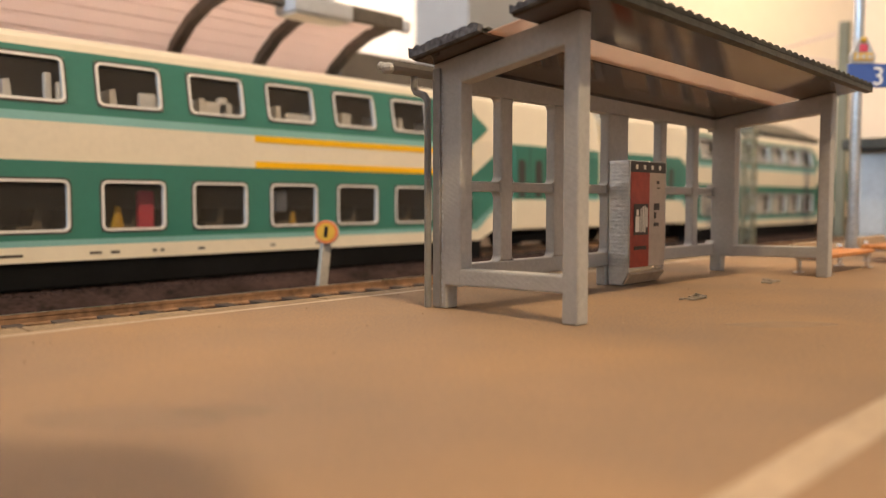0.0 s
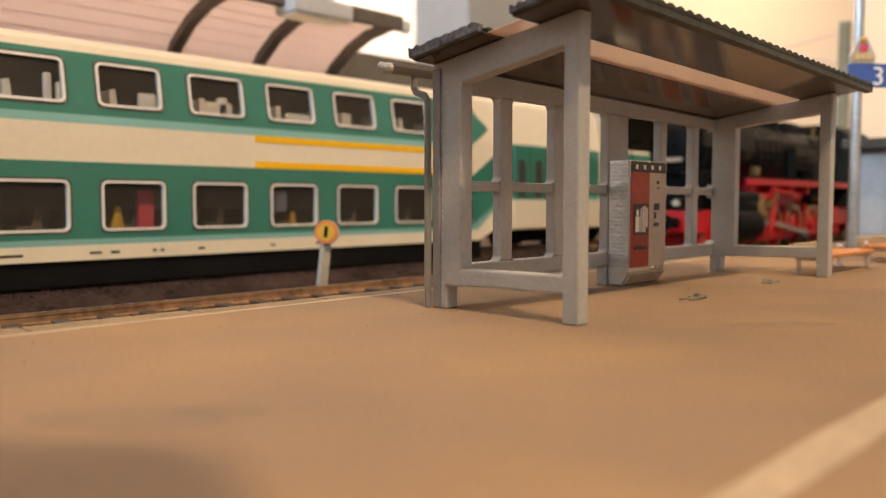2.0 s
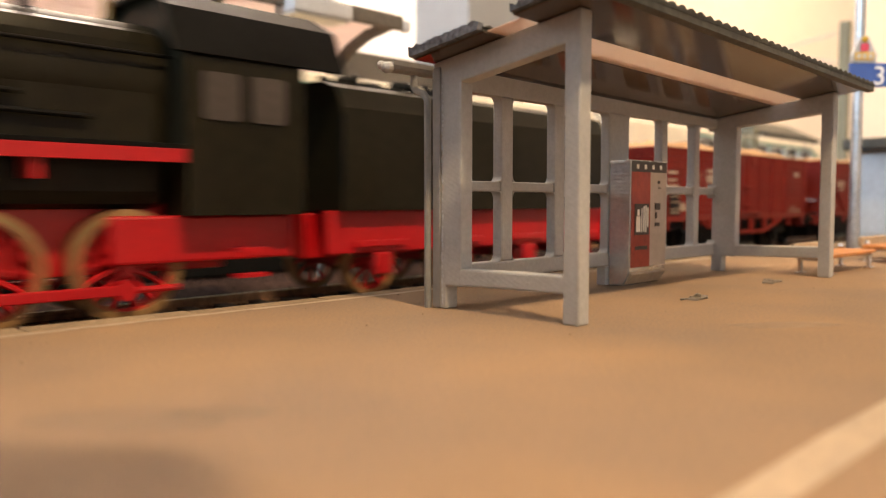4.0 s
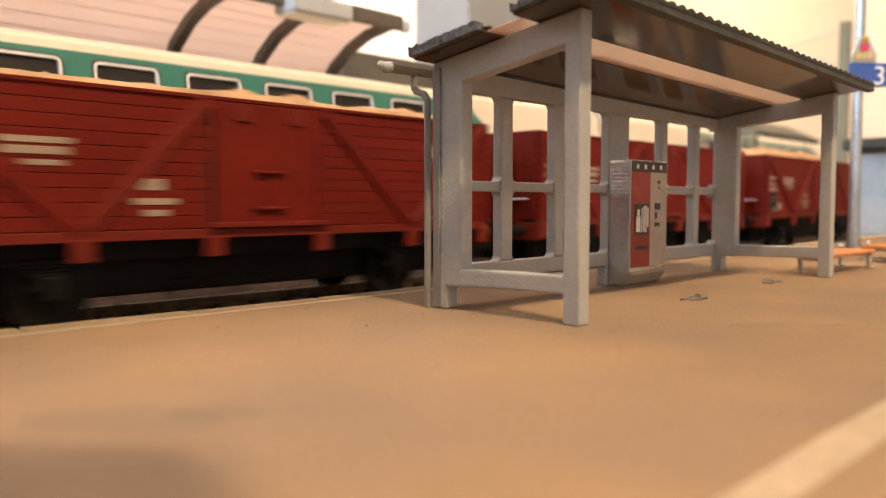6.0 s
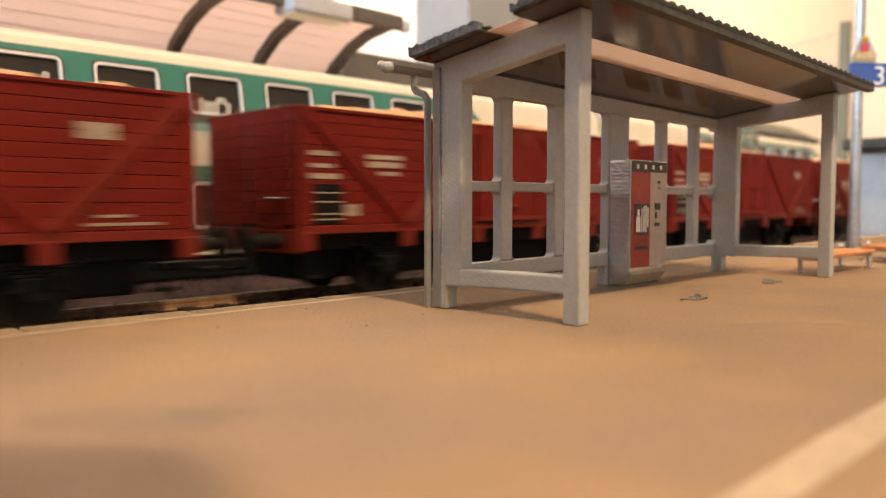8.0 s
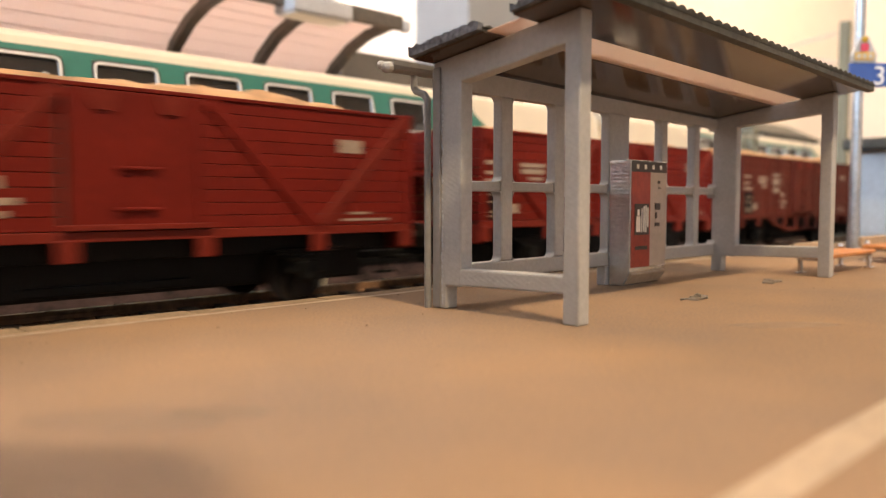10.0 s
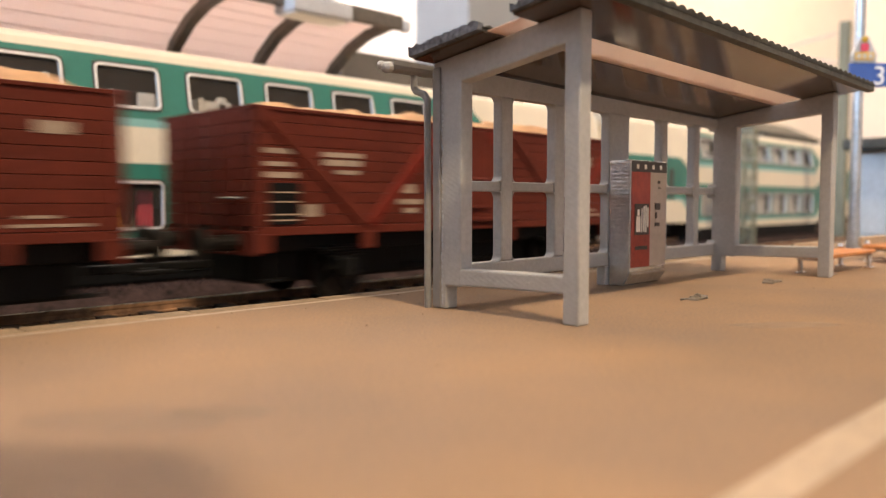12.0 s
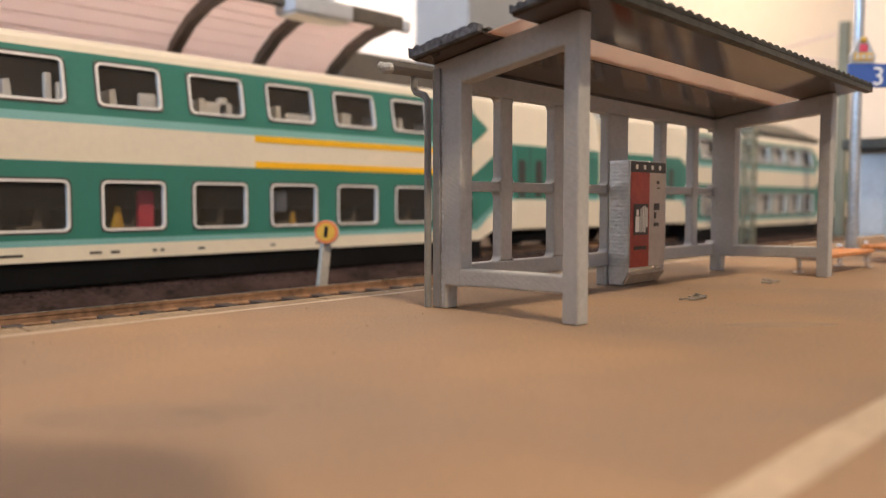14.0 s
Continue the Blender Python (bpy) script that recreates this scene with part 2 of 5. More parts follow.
def platform():
    p = single("platform", box(NB(), -700, 1500, -14, 87.6, -8.4, 0, 0.2), M["platform"], "sand-coloured model station platform with fine grit", "platform", kind="structure")
    bm = NB()
    rng = random.Random(3)
    # the far kerb, stone by stone, a little uneven
    x = -60.0
    while x < 420:
        ln = rng.uniform(13, 21)
        b = box(NB(), 0, ln - 0.35, 0, 4.0, -4.6, 0, 0.25)
        for v in b.verts:
            v.co += Vector((rng.uniform(-.12, .12), rng.uniform(-.25, .25), rng.uniform(-.10, .06)))
        k = part("kerb_stone", b, M["kerb"], p)
        k.location = Vector((x, 87.7 + rng.uniform(-.2, .25), -0.12 + rng.uniform(-.15, .1))) * MM
        x += ln
    part("kerb_rest", box(box(bm, -700, -60.3, 87.7, 91.7, -4.6, -0.1), x, 1500, 87.7, 91.7, -4.6, -0.1), M["kerb"], p)
    # painted lines, thin raised paint with a ragged edge
    def painted(y0, y1, x0, x1, n, jag, name):
        b = NB()
        lo, hi = [], []
        for i in range(n + 1):
            xx = x0 + (x1 - x0) * i / n
            lo.append(b.verts.new((xx, y0 + rng.uniform(-jag, jag), 0.05)))
            hi.append(b.verts.new((xx, y1 + rng.uniform(-jag, jag), 0.05)))
        for i in range(n):
            b.faces.new((lo[i], lo[i + 1], hi[i + 1], hi[i]))
        single(name, b, M["line"], "worn white painted line on the platform", "line marking", kind="structure")
    painted(85.3, 86.6, -300, 800, 500, 0.16, "edge_line_far")
    painted(13.2, 15.9, -300, 900, 200, 0.15, "edge_line_near")
    # a dried patch of glue and a dusty smudge, with uneven outlines
    for nm, mat, lab, cx, cy, rx, ry, turn in (("glue_patch", "glue", "faint dried glue patch on the platform", 87, 33.5, 6.5, 2.2, -40), ("dust_smudge", "smudge", "faint grey dust smudge on the platform", 20.5, 47.5, 6.5, 3.0, -45),
                                               ("dust_smudge", "smudge", "faint grey dust smudge on the platform", 25.5, 45.0, 3.5, 1.6, -45)):
        b = NB()
        vs = []
        for i in range(28):
            a = 2 * math.pi * i / 28
            k = 1 + .22 * noise.noise((math.cos(a) * 1.4 + cx, math.sin(a) * 1.4, cy))
            vs.append(b.verts.new((rx * k * math.cos(a), ry * k * math.sin(a), 0)))
        b.faces.new(vs)
        o = single(nm, b, M[mat], lab, "stain", kind="structure", at=(cx, cy, 0.03))
        o.rotation_euler.z = radians(turn)
    # grit lying on the platform
    b = NB()
    for i in range(170):
        gx, gy = rng.uniform(15, 190), rng.uniform(20, 86)
        s = rng.uniform(0.05, 0.14)
        bmesh.ops.create_icosphere(b, subdivisions=1, radius=s, matrix=Matrix.Translation((gx, gy, s * 0.4)) @ Matrix.Diagonal((1, 1, .6, 1)))
    single("grit", b, M["kerb"], "scattered grit on the platform", "grit", kind="stuff")


def track(name, yc, x0, x1, label):
    t = thing(name, label, "railway track", kind="structure")
    bm = prism(NB(), [(yc - 34, -8.6), (yc + 34, -8.6), (yc + 24, RAIL - 1.9), (yc - 24, RAIL - 1.9)], "x", x0, x1)
    part("ballast_bed", bm, M["ballast"], t)
    if yc < 150:
        part("dusty_shoulder", prism(NB(), [(92.2, -8.6), (109.8, -8.6), (109.8, -4.7), (92.2, -4.2)], "x", x0, x1), M["shoulder"], t, "rusty brown dust beside the rail")
    for side in (-1, 1):
        bm = NB()
        y = yc + side * 8.65
        prism(bm, [(y - 1.0, -5.5), (y + 1.0, -5.5), (y + 1.0, -5.1), (y + .36, -4.9), (y + .36, -4.2), (y + .45, -4.0), (y + .45, RAIL), (y - .45, RAIL), (y - .45, -4.0), (y - .36, -4.2), (y - .36, -4.9), (y - 1.0, -5.1)], "x", x0, x1)
        part("rail", bm, M["rail"], t, "rusty brown rail with a bright head")
        part("rail_head", box(NB(), x0, x1, y - .4, y + .4, RAIL, RAIL + 0.04), M["railtop"], t)
    me = mesh_of("sleeper", box(NB(), -1.4, 1.4, -14.5, 14.5, -1.0, 1.0, 0.15), M["sleeper"])
    n = 0
    x = -40.0
    while x < 700:
        part("sleeper", me, None, t, at=(x, yc, -5.9))
        x += 7.0
    bm = NB()
    x = x0
    while x < x1:
        if not (-40 <= x < 700):
            box(bm, x - 1.4, x + 1.4, yc - 14.5, yc + 14.5, -6.9, -4.9)
        x += 7.0
    tagged(part("sleeper_rest", bm, M["sleeper"], t), kind="stuff")
    # stones of the bed
    rng = random.Random(int(yc))
    bm = NB()
    for i in range(5200):
        sx, sy = rng.uniform(10, 420), yc + rng.uniform(-26, 26)
        s = rng.uniform(0.35, 0.75)
        z = RAIL - 1.9 - max(0, abs(sy - yc) - 24) * .5
        v = [bm.verts.new((sx + s * a, sy + s * b, z + s * c * .8)) for a, b, c in
             ((rng.uniform(.6, 1), 0, 0), (0, rng.uniform(.6, 1), 0), (-rng.uniform(.6, 1), 0, 0), (0, -rng.uniform(.6, 1), 0), (rng.uniform(-.3, .3), rng.uniform(-.3, .3), rng.uniform(.5, 1)))]
        for a in range(4):
            bm.faces.new((v[a], v[(a + 1) % 4], v[4]))
    tagged(part("ballast_stones", bm, M["ballast"], t), kind="stuff")


def hall():
    """The far platform's arched canopy behind the coaches."""
    h = thing("hall_canopy", "arched station canopy with dark ribs and pinkish lining", "canopy")
    prof = [(232, 20), (229, 36), (225.5, 46), (220.5, 54), (215, 59.8), (206, 65.2), (196.5, 68.4), (185, 70.0)]
    outer = [(232.8, 20.3), (229.8, 36.3), (226.2, 46.4), (221.1, 54.6), (215.4, 60.6), (206.3, 66.0), (196.6, 69.2), (185, 70.8)]
    part("lining", prism(NB(), prof + list(reversed(outer)), "x", -300, 166), M["hall"], h, "pinkish milky arched lining with seams")
    for (y, z), (y2, z2) in zip(prof[2:], prof[3:]):
        for f in (.2, .7):
            part("seam", box(NB(), -300, 165, y + (y2 - y) * f - .25, y + (y2 - y) * f + .25, z + (z2 - z) * f - .22, z + (z2 - z) * f - .02), M["hall"], h)
    inner = [(229.4, 19.7), (226.4, 35.3), (223.0, 44.6), (218.3, 52.2), (213.2, 57.4), (205.0, 62.6), (196.0, 65.8), (185, 67.4)]
    for x in (107.6, 135.8, 164.2):
        part("rib", prism(NB(), prof + list(reversed(inner)), "x", x - 1.4, x + 1.4), M["rib"], h, "dark curved rib")
    part("edge_beam", box(NB(), -300, 168, 183.6, 186.0, 67.2, 71.6, .4), M["rib"], h)
    part("beam_end", box(NB(), 168, 171, 183.4, 186.2, 67.0, 70.6, .6), M["lampbody"], h)
    for x in (23, 107.6):
        part("pillar", box(NB(), x - 2, x + 2, 229, 233, -8.6, 36), M["rib"], h)
    part("back_roof", box(NB(), 195, 262, 250, 262, 58, 74.5, .5), M["rib"], h)
    part("back_post", box(NB(), 226, 231, 253, 259, -8.6, 58), M["rib"], h)
    l = thing("hall_lamp", "grey box lamp hanging at the canopy's edge", "lamp")
    part("housing", box(NB(), 124, 144.5, 179, 189, 65.4, 70.0, .8), M["lampbody"], l)
    part("diffuser", box(NB(), 125, 143.5, 180, 188, 64.9, 65.4, .2), M["white"], l)
    part("hanger", box(NB(), 127, 128.5, 183.6, 186, 70, 73, .2), M["lampbody"], l)
    part("hanger", box(NB(), 140, 141.5, 183.6, 186, 70, 73, .2), M["lampbody"], l)


def tower():
    t = thing("grey_tower", "plain grey tower block behind the station", "building")
    part("wall", box(NB(), 372, 428, 345, 395, -8.6, 240, .8), M["concrete"], t)
    part("roof", box(NB(), 370, 430, 343, 397, 240, 244, .5), M["roof"], t)


def far_shed():
    t = thing("low_shed", "low dark-roofed shed far along the line", "building")
    part("wall", box(NB(), 717, 853, 302, 358, -8.6, 74, .6), M["cream"], t)
    part("roof", prism(NB(), [(296, 74), (364, 74), (364, 78), (330, 94), (296, 78)], "x", 712, 858), M["roof"], t)


def phone():
    """The standing telephone beside whose lens the view is taken; its shadow lies on the platform."""
    bm = box(NB(), -133, 16, -9, -1, -13.4, 79, 2.5)
    ob = single("telephone", bm, M["phone"], "black telephone standing on its long edge on the platform", "phone")
    # lens axis towards the turn; x of the slab runs to the right of the view
    ob.matrix_world = Matrix.Translation(EYE) @ Matrix.Rotation(TURN - math.pi / 2, 4, "Z") @ Matrix.Translation((0, -0.0025, 0))


room()
platform()
track("track_near", 120, -2270, 2470, "model track with rusty rails in reddish brown ballast")
track("track_far", 190, -2270, 2470, "second model track with reddish brown ballast")
hall()
tower()
far_shed()
phone()


# ---- the shelter on the platform ----
SAG = 0.016          # the roof hangs a little towards its far end


def roof_z(y, x=70.0):
    return 41.4 - 0.146 * y - SAG * (x - 70)


def shelter():
    s = thing("platform_shelter", "grey plastic platform shelter with dark tiled roof and skylight strip", "shelter")
    X0, X1, YF, YB = 70.0, 147.0, 48.8, 71.0

    def end_frame(x, d, rear):
        # one moulded frame: outline and opening with a sloping head
        lower = SAG * (x - 70)
        hb, hf = 28.0 - lower * .2, 30.5 - lower

        def rz(y):
            return roof_z(y, x) - .2
        bm = NB()
        # posts and bars, each with rounded edges, the bars let into the posts
        for pts, inset in (([(YF, 0), (YF + 2.1, 0), (YF + 2.1, rz(YF + 2.1)), (YF, rz(YF))], 0),
                           ([(YB - 4.8, 3.0), (YB - 2.2, 3.0), (YB - 2.2, 0), (YB, 0), (YB, rz(YB)), (YB - 4.8, rz(YB - 4.8))], 0),
                           ([(YF + 1.6, hf), (YB - 4.3, hb), (YB - 4.3, rz(YB - 4.3)), (YF + 1.6, rz(YF + 1.6))], .04),
                           ([(YF + 1.6, 3.4), (YB - 4.3, 3.1), (YB - 4.3, 5.2), (YF + 1.6, 5.45)], .04)):
            bar = prism(NB(), pts, "x", x + inset, x + d - inset)
            bmesh.ops.bevel(bar, geom=list(bar.edges), offset=0.26, segments=2, affect="EDGES", profile=0.5)
            me = bpy.data.meshes.new("bar")
            bar.to_mesh(me)
            bar.free()
            bm.from_mesh(me)
            bpy.data.meshes.remove(me)
        part("end_frame", bm, M["grey"], s, "grey moulded end frame with fine layer lines")
    end_frame(X0, 2.2, False)
    end_frame(X1, 2.2, True)
    part("cover_strip", box(NB(), X0 - .35, X0, YB - 1.5, YB - 0.2, 0.2, 30.2, .12), M["greydk"], s)
    # dried glue along the corner's seam, in small uneven beads
    beads = random.Random(11)
    bm = NB()
    z = 1.0
    while z < 28:
        k = beads.uniform(.07, .17)
        ball(bm, (X0 - .02, 69.35 + beads.uniform(-.1, .1), z), k, .6, 1, beads.uniform(1.2, 3.2), 8)
        z += beads.uniform(.35, 1.1)
    tagged(part("glue_bead", bm, M["lampbody"], s, "pale dried glue beads"), kind="stuff")
    # back wall: head, middle rail, sill, mullions, two wide posts
    y0, y1 = 70.2, 71.9
    part("head_rail", prism(NB(), [(X0 + 2.2, 27.85), (X1, 27.85), (X1, roof_z(y1, X1) - .2), (X0 + 2.2, roof_z(y1, X0 + 2.2) - .2)], "y", y0, y1), M["grey"], s)
    part("middle_rail", box(NB(), X0 + 2.2, X1, y0 + .35, y1 - .35, 14.9, 16.3, .3), M["grey"], s)
    part("sill_rail", box(NB(), X0 + 2.2, X1, y0, y1, 3.1, 5.35, .3), M["grey"], s)
    for a, b in ((82.4, 84.9), (94.6, 97.1), (109.0, 115.1), (125.9, 128.0), (138.1, 140.2)):
        part("mullion", box(NB(), a, b, y0, y1, 5.35, 27.85, .3), M["grey"], s)
    # moulded round corners of the openings
    bays = ((72.2, 82.4), (84.9, 94.6), (97.1, 109.0), (115.1, 125.9), (128.0, 138.1), (140.2, 147.0))
    for a, b in bays:
        for za, zb in ((5.35, 14.9), (16.3, 27.85)):
            for cx, cz, sx, sz in ((a, za, 1, 1), (b, za, -1, 1), (b, zb, -1, -1), (a, zb, 1, -1)):
                arc = [(cx + sx * .65 * (1 - math.sin(radians(t))), cz + sz * .65 * (1 - math.cos(radians(t)))) for t in range(0, 91, 18)]
                part("corner_fillet", prism(NB(), [(cx - sx * .05, cz - sz * .05)] + arc, "y", y0 + .06, y1 - .06), M["grey"], s)
    part("foot", box(NB(), 108.3, 111.4, y0, y1, 0, 3.1, .2), M["grey"], s)
    # roof: back panel, skylight strip, front panel; rows of tiles on top
    def sag(bm):
        for v in bm.verts:
            v.co.z -= SAG * (v.co.x - 70)
        return bm

    def slab(name, ya, yb, xa, xb, lo, hi, mat, label=""):
        bm = prism(NB(), [(ya, roof_z(ya) + lo), (yb, roof_z(yb) + lo), (yb, roof_z(yb) + hi), (ya, roof_z(ya) + hi)], "x", xa, xb)
        return part(name, sag(bm), mat, s, label)
    slab("back_soffit", 59.8, 71.2, 67.0, 152, -.15, 0.0, M["rooflow"], "glossy dark brown underside")
    slab("front_soffit", 45.0, 54.5, 65.8, 152, -.15, 0.0, M["rooflow"], "glossy dark brown underside")
    slab("fascia", 43.9, 45.0, 65.1, 152.1, -.8, 0.0, M["roof"])
    slab("skylight", 54.3, 60.1, 67.6, 151.8, 0.02, 0.14, M["glass"], "clear skylight strip")
    slab("back_panel", 59.8, 71.4, 66.8, 152.2, 0.0, .45, M["roof"])
    slab("front_panel", 43.8, 54.5, 65.5, 152.2, 0.0, .25, M["roof"])
    # pan tiles: waved strips over the slope
    rng = random.Random(5)
    for ya, yb in ((43.8, 54.5), (59.8, 71.4)):
        rows = int((yb - ya) / 2.4)
        for k in range(rows):
            bm = NB()
            a, b = ya + (yb - ya) * k / rows, ya + (yb - ya) * (k + 1) / rows + .5
            n = 152
            g = []
            for i in range(n + 1):
                xx = (65.5 if ya < 50 else 66.8) + (152.2 - 66.2) * i / n
                w = 0.42 * abs(math.sin(math.pi * i / 4.0)) + rng.uniform(-.03, .03)
                g.append((bm.verts.new((xx, a, roof_z(a) + .22 + w + .12)), bm.verts.new((xx, b, roof_z(b) + .22 + w * .9)), bm.verts.new((xx, a, roof_z(a) + .15))))
            for p, q in zip(g, g[1:]):
                bm.faces.new((p[0], q[0], q[1], p[1]))
                bm.faces.new((p[2], q[2], q[0], p[0]))
            part("tile_course", sag(bm), M["roof"], s)
    # rough broken ends of the tile courses at the near gable
    for ya, yb, xe, hi in ((43.9, 54.4, 64.9, 1.0), (59.9, 71.2, 66.0, 1.45)):
        bm = NB()
        n = 26
        top = [(ya + (yb - ya) * i / n, roof_z(ya + (yb - ya) * i / n) + hi - .5 + .35 * abs(math.sin(i * .9)) + rng.uniform(-.12, .12)) for i in range(n + 1)]
        bot = [(y, roof_z(y) + .05) for y, z in reversed(top)]
        prism(bm, top + bot, "x", xe, xe + 1.1)
        for v in bm.verts:
            v.co.x += rng.uniform(-.14, .14)
        part("gable_edge", sag(bm), M["gable"], s, "rough blue-black broken tile edge")
    part("gutter_lump", ball(ball(NB(), (65.2, 74.2, 30.2), .9, .8, 1.2, .8, 10), (64.8, 74.9, 30.5), .55, seg=8), M["grey"], s)
    # gutter and down pipe
    bm = NB()
    n = 8
    o = [(74.2 + 1.2 * math.cos(math.pi + math.pi * i / n), 30.9 + 1.3 * math.sin(math.pi + math.pi * i / n)) for i in range(n + 1)]
    i_ = [(74.2 + 0.95 * math.cos(math.pi + math.pi * i / n), 30.9 + 1.0 * math.sin(math.pi + math.pi * i / n)) for i in range(n + 1)]
    prism(bm, o + list(reversed(i_)), "x", 65.2, 156)
    # the darker grey puts the underside's shade into the gutter's colour
    part("gutter", bm, M["greydk"], s, "grey half-round gutter with a rough moulded end")
    bm = NB()
    path = [(69.7, 74.2, 30.0), (69.7, 74.2, 28.2), (69.7, 73.8, 27.6), (69.65, 72.3, 27.1), (69.6, 71.6, 26.3), (69.6, 71.6, 0.2)]
    for a, b in zip(path, path[1:]):
        rod(bm, a, b, 0.46, 10)
        ball(bm, b, 0.46, seg=10)
    part("down_pipe", bm, M["greydk"], s, "bent grey rain pipe")


def ticket_machine():
    t = thing("ticket_machine", "foil-wrapped ticket machine with red and grey front", "ticket machine")
    x0, x1, y0, y1 = 109.0, 120.2, 66.2, 72.2
    y1 = 70.1
    prof = [(y0 + 1.2, 0), (y1, 0), (y1, 20.2), (y0, 20.2), (y0, 2.4)]
    bm = prism(NB(), prof, "x", x0, x1)
    bmesh.ops.bevel(bm, geom=list(bm.edges), offset=.25, segments=2, affect="EDGES", profile=.5)
    part("case", bm, M["tin"], t, "wrinkled silver foil case")
    part("head_strip", box(NB(), x0 + .3, x1 - .1, y0 - .12, y0, 18.3, 20.0), M["dark"], t)
    part("red_panel", box(NB(), x0 + .25, x0 + 5.9, y0 - .12, y0, 3.0, 18.3), M["red"], t, "dull red front panel")
    part("grey_panel", box(NB(), x0 + 5.9, x1 - .15, y0 - .12, y0, 3.0, 18.3), M["pale"], t, "pale grey front panel")
    d = part("display", box(NB(), x0 + 1.1, x0 + 5.5, y0 - .2, y0 - .1, 8.2, 13.2), M["dark"], t, "dark poster with light shapes")
    for a, b, c, e in ((1.5, 2.7, 8.7, 11.2), (1.8, 2.4, 11.3, 12.3), (3.0, 3.3, 8.6, 12.5), (3.6, 4.0, 8.7, 12.8), (4.2, 4.6, 8.6, 12.9), (4.8, 5.2, 9.4, 12.6)):
        part("light_bar", box(NB(), x0 + a, x0 + b, y0 - .26, y0 - .2, c, e), M["white"], d)
    part("slot", box(NB(), x0 + 1.3, x0 + 5.0, y0 - .22, y0 - .1, 5.8, 6.4), M["dark"], t)
    for a, b, c, e in ((8.2, 8.9, 16.5, 17.0), (8.4, 9.1, 15.7, 15.9), (7.4, 9.0, 12.2, 13.3), (7.5, 8.0, 10.8, 11.8), (7.4, 8.9, 9.5, 10.1)):
        part("button", box(NB(), x0 + a, x0 + b, y0 - .22, y0 - .1, c, e), M["dark"], t)
    for k in range(4):
        part("symbol", box(NB(), x0 + 1.6 + k * 2.4, x0 + 2.2 + k * 2.4, y0 - .2, y0 - .1, 18.8, 19.5), M["white"], t)
    part("tray", prism(NB(), [(y0 - .3, 1.9), (y0 + .9, .3), (y0 + 1.2, .3), (y0 + .2, 2.4)], "x", x0 + .3, x1 - .4), M["line"], t)


shelter()
ticket_machine()


# ---- double-deck coaches on the far track ----
YS = 16.0            # half the coach's width; its near side faces -y


def coach_side(z):
    """How far the wall leans in at height z above the platform."""
    if z <= 30:
        return YS
    if z <= 46:
        return YS - 0.1 * (z - 30) - 0.004 * (z - 30) ** 2
    return YS - 2.62 - (z - 46) * 1.6


def window(parent, x0, x1, z0, z1, split=False):
    y = -(coach_side((z0 + z1) / 2))
    lean = (coach_side(z0) - coach_side(z1)) / (z1 - z0)
    bm = ring(NB(), rounded(x0 - .58, x1 + .58, z0 - .58, z1 + .58, 1.45), rounded(x0, x1, z0, z1, .95), "y", y - .22, y + .9)
    sh = Matrix.Identity(4)
    sh[1][2] = lean
    zc = (z0 + z1) / 2
    tilt = Matrix.Translation((0, 0, zc)) @ sh @ Matrix.Translation((0, 0, -zc))
    bmesh.ops.transform(bm, matrix=tilt, verts=bm.verts)
    w = part("window_frame", bm, M["silver"], parent, "rounded silver window frame")
    b2 = ring(NB(), rounded(x0 - 1.0, x1 + 1.0, z0 - 1.0, z1 + 1.0, 1.8), rounded(x0 - .58, x1 + .58, z0 - .58, z1 + .58, 1.45), "y", y - .06, y + .5)
    bmesh.ops.transform(b2, matrix=tilt, verts=b2.verts)
    part("gasket", b2, M["dark"], w)
    b3 = prism(NB(), rounded(x0 + .02, x1 - .02, z0 + .02, z1 - .02, .95), "y", y + .45, y + .6)
    bmesh.ops.transform(b3, matrix=tilt, verts=b3.verts)
    part("pane", b3, M["pane"], w)
    if split:
        b4 = box(NB(), x0 - .1, x1 + .1, y - .15, y + .5, z1 - 3.0, z1 - 2.3)
        bmesh.ops.transform(b4, matrix=tilt, verts=b4.verts)
        part("top_light_bar", b4, M["silver"], w)


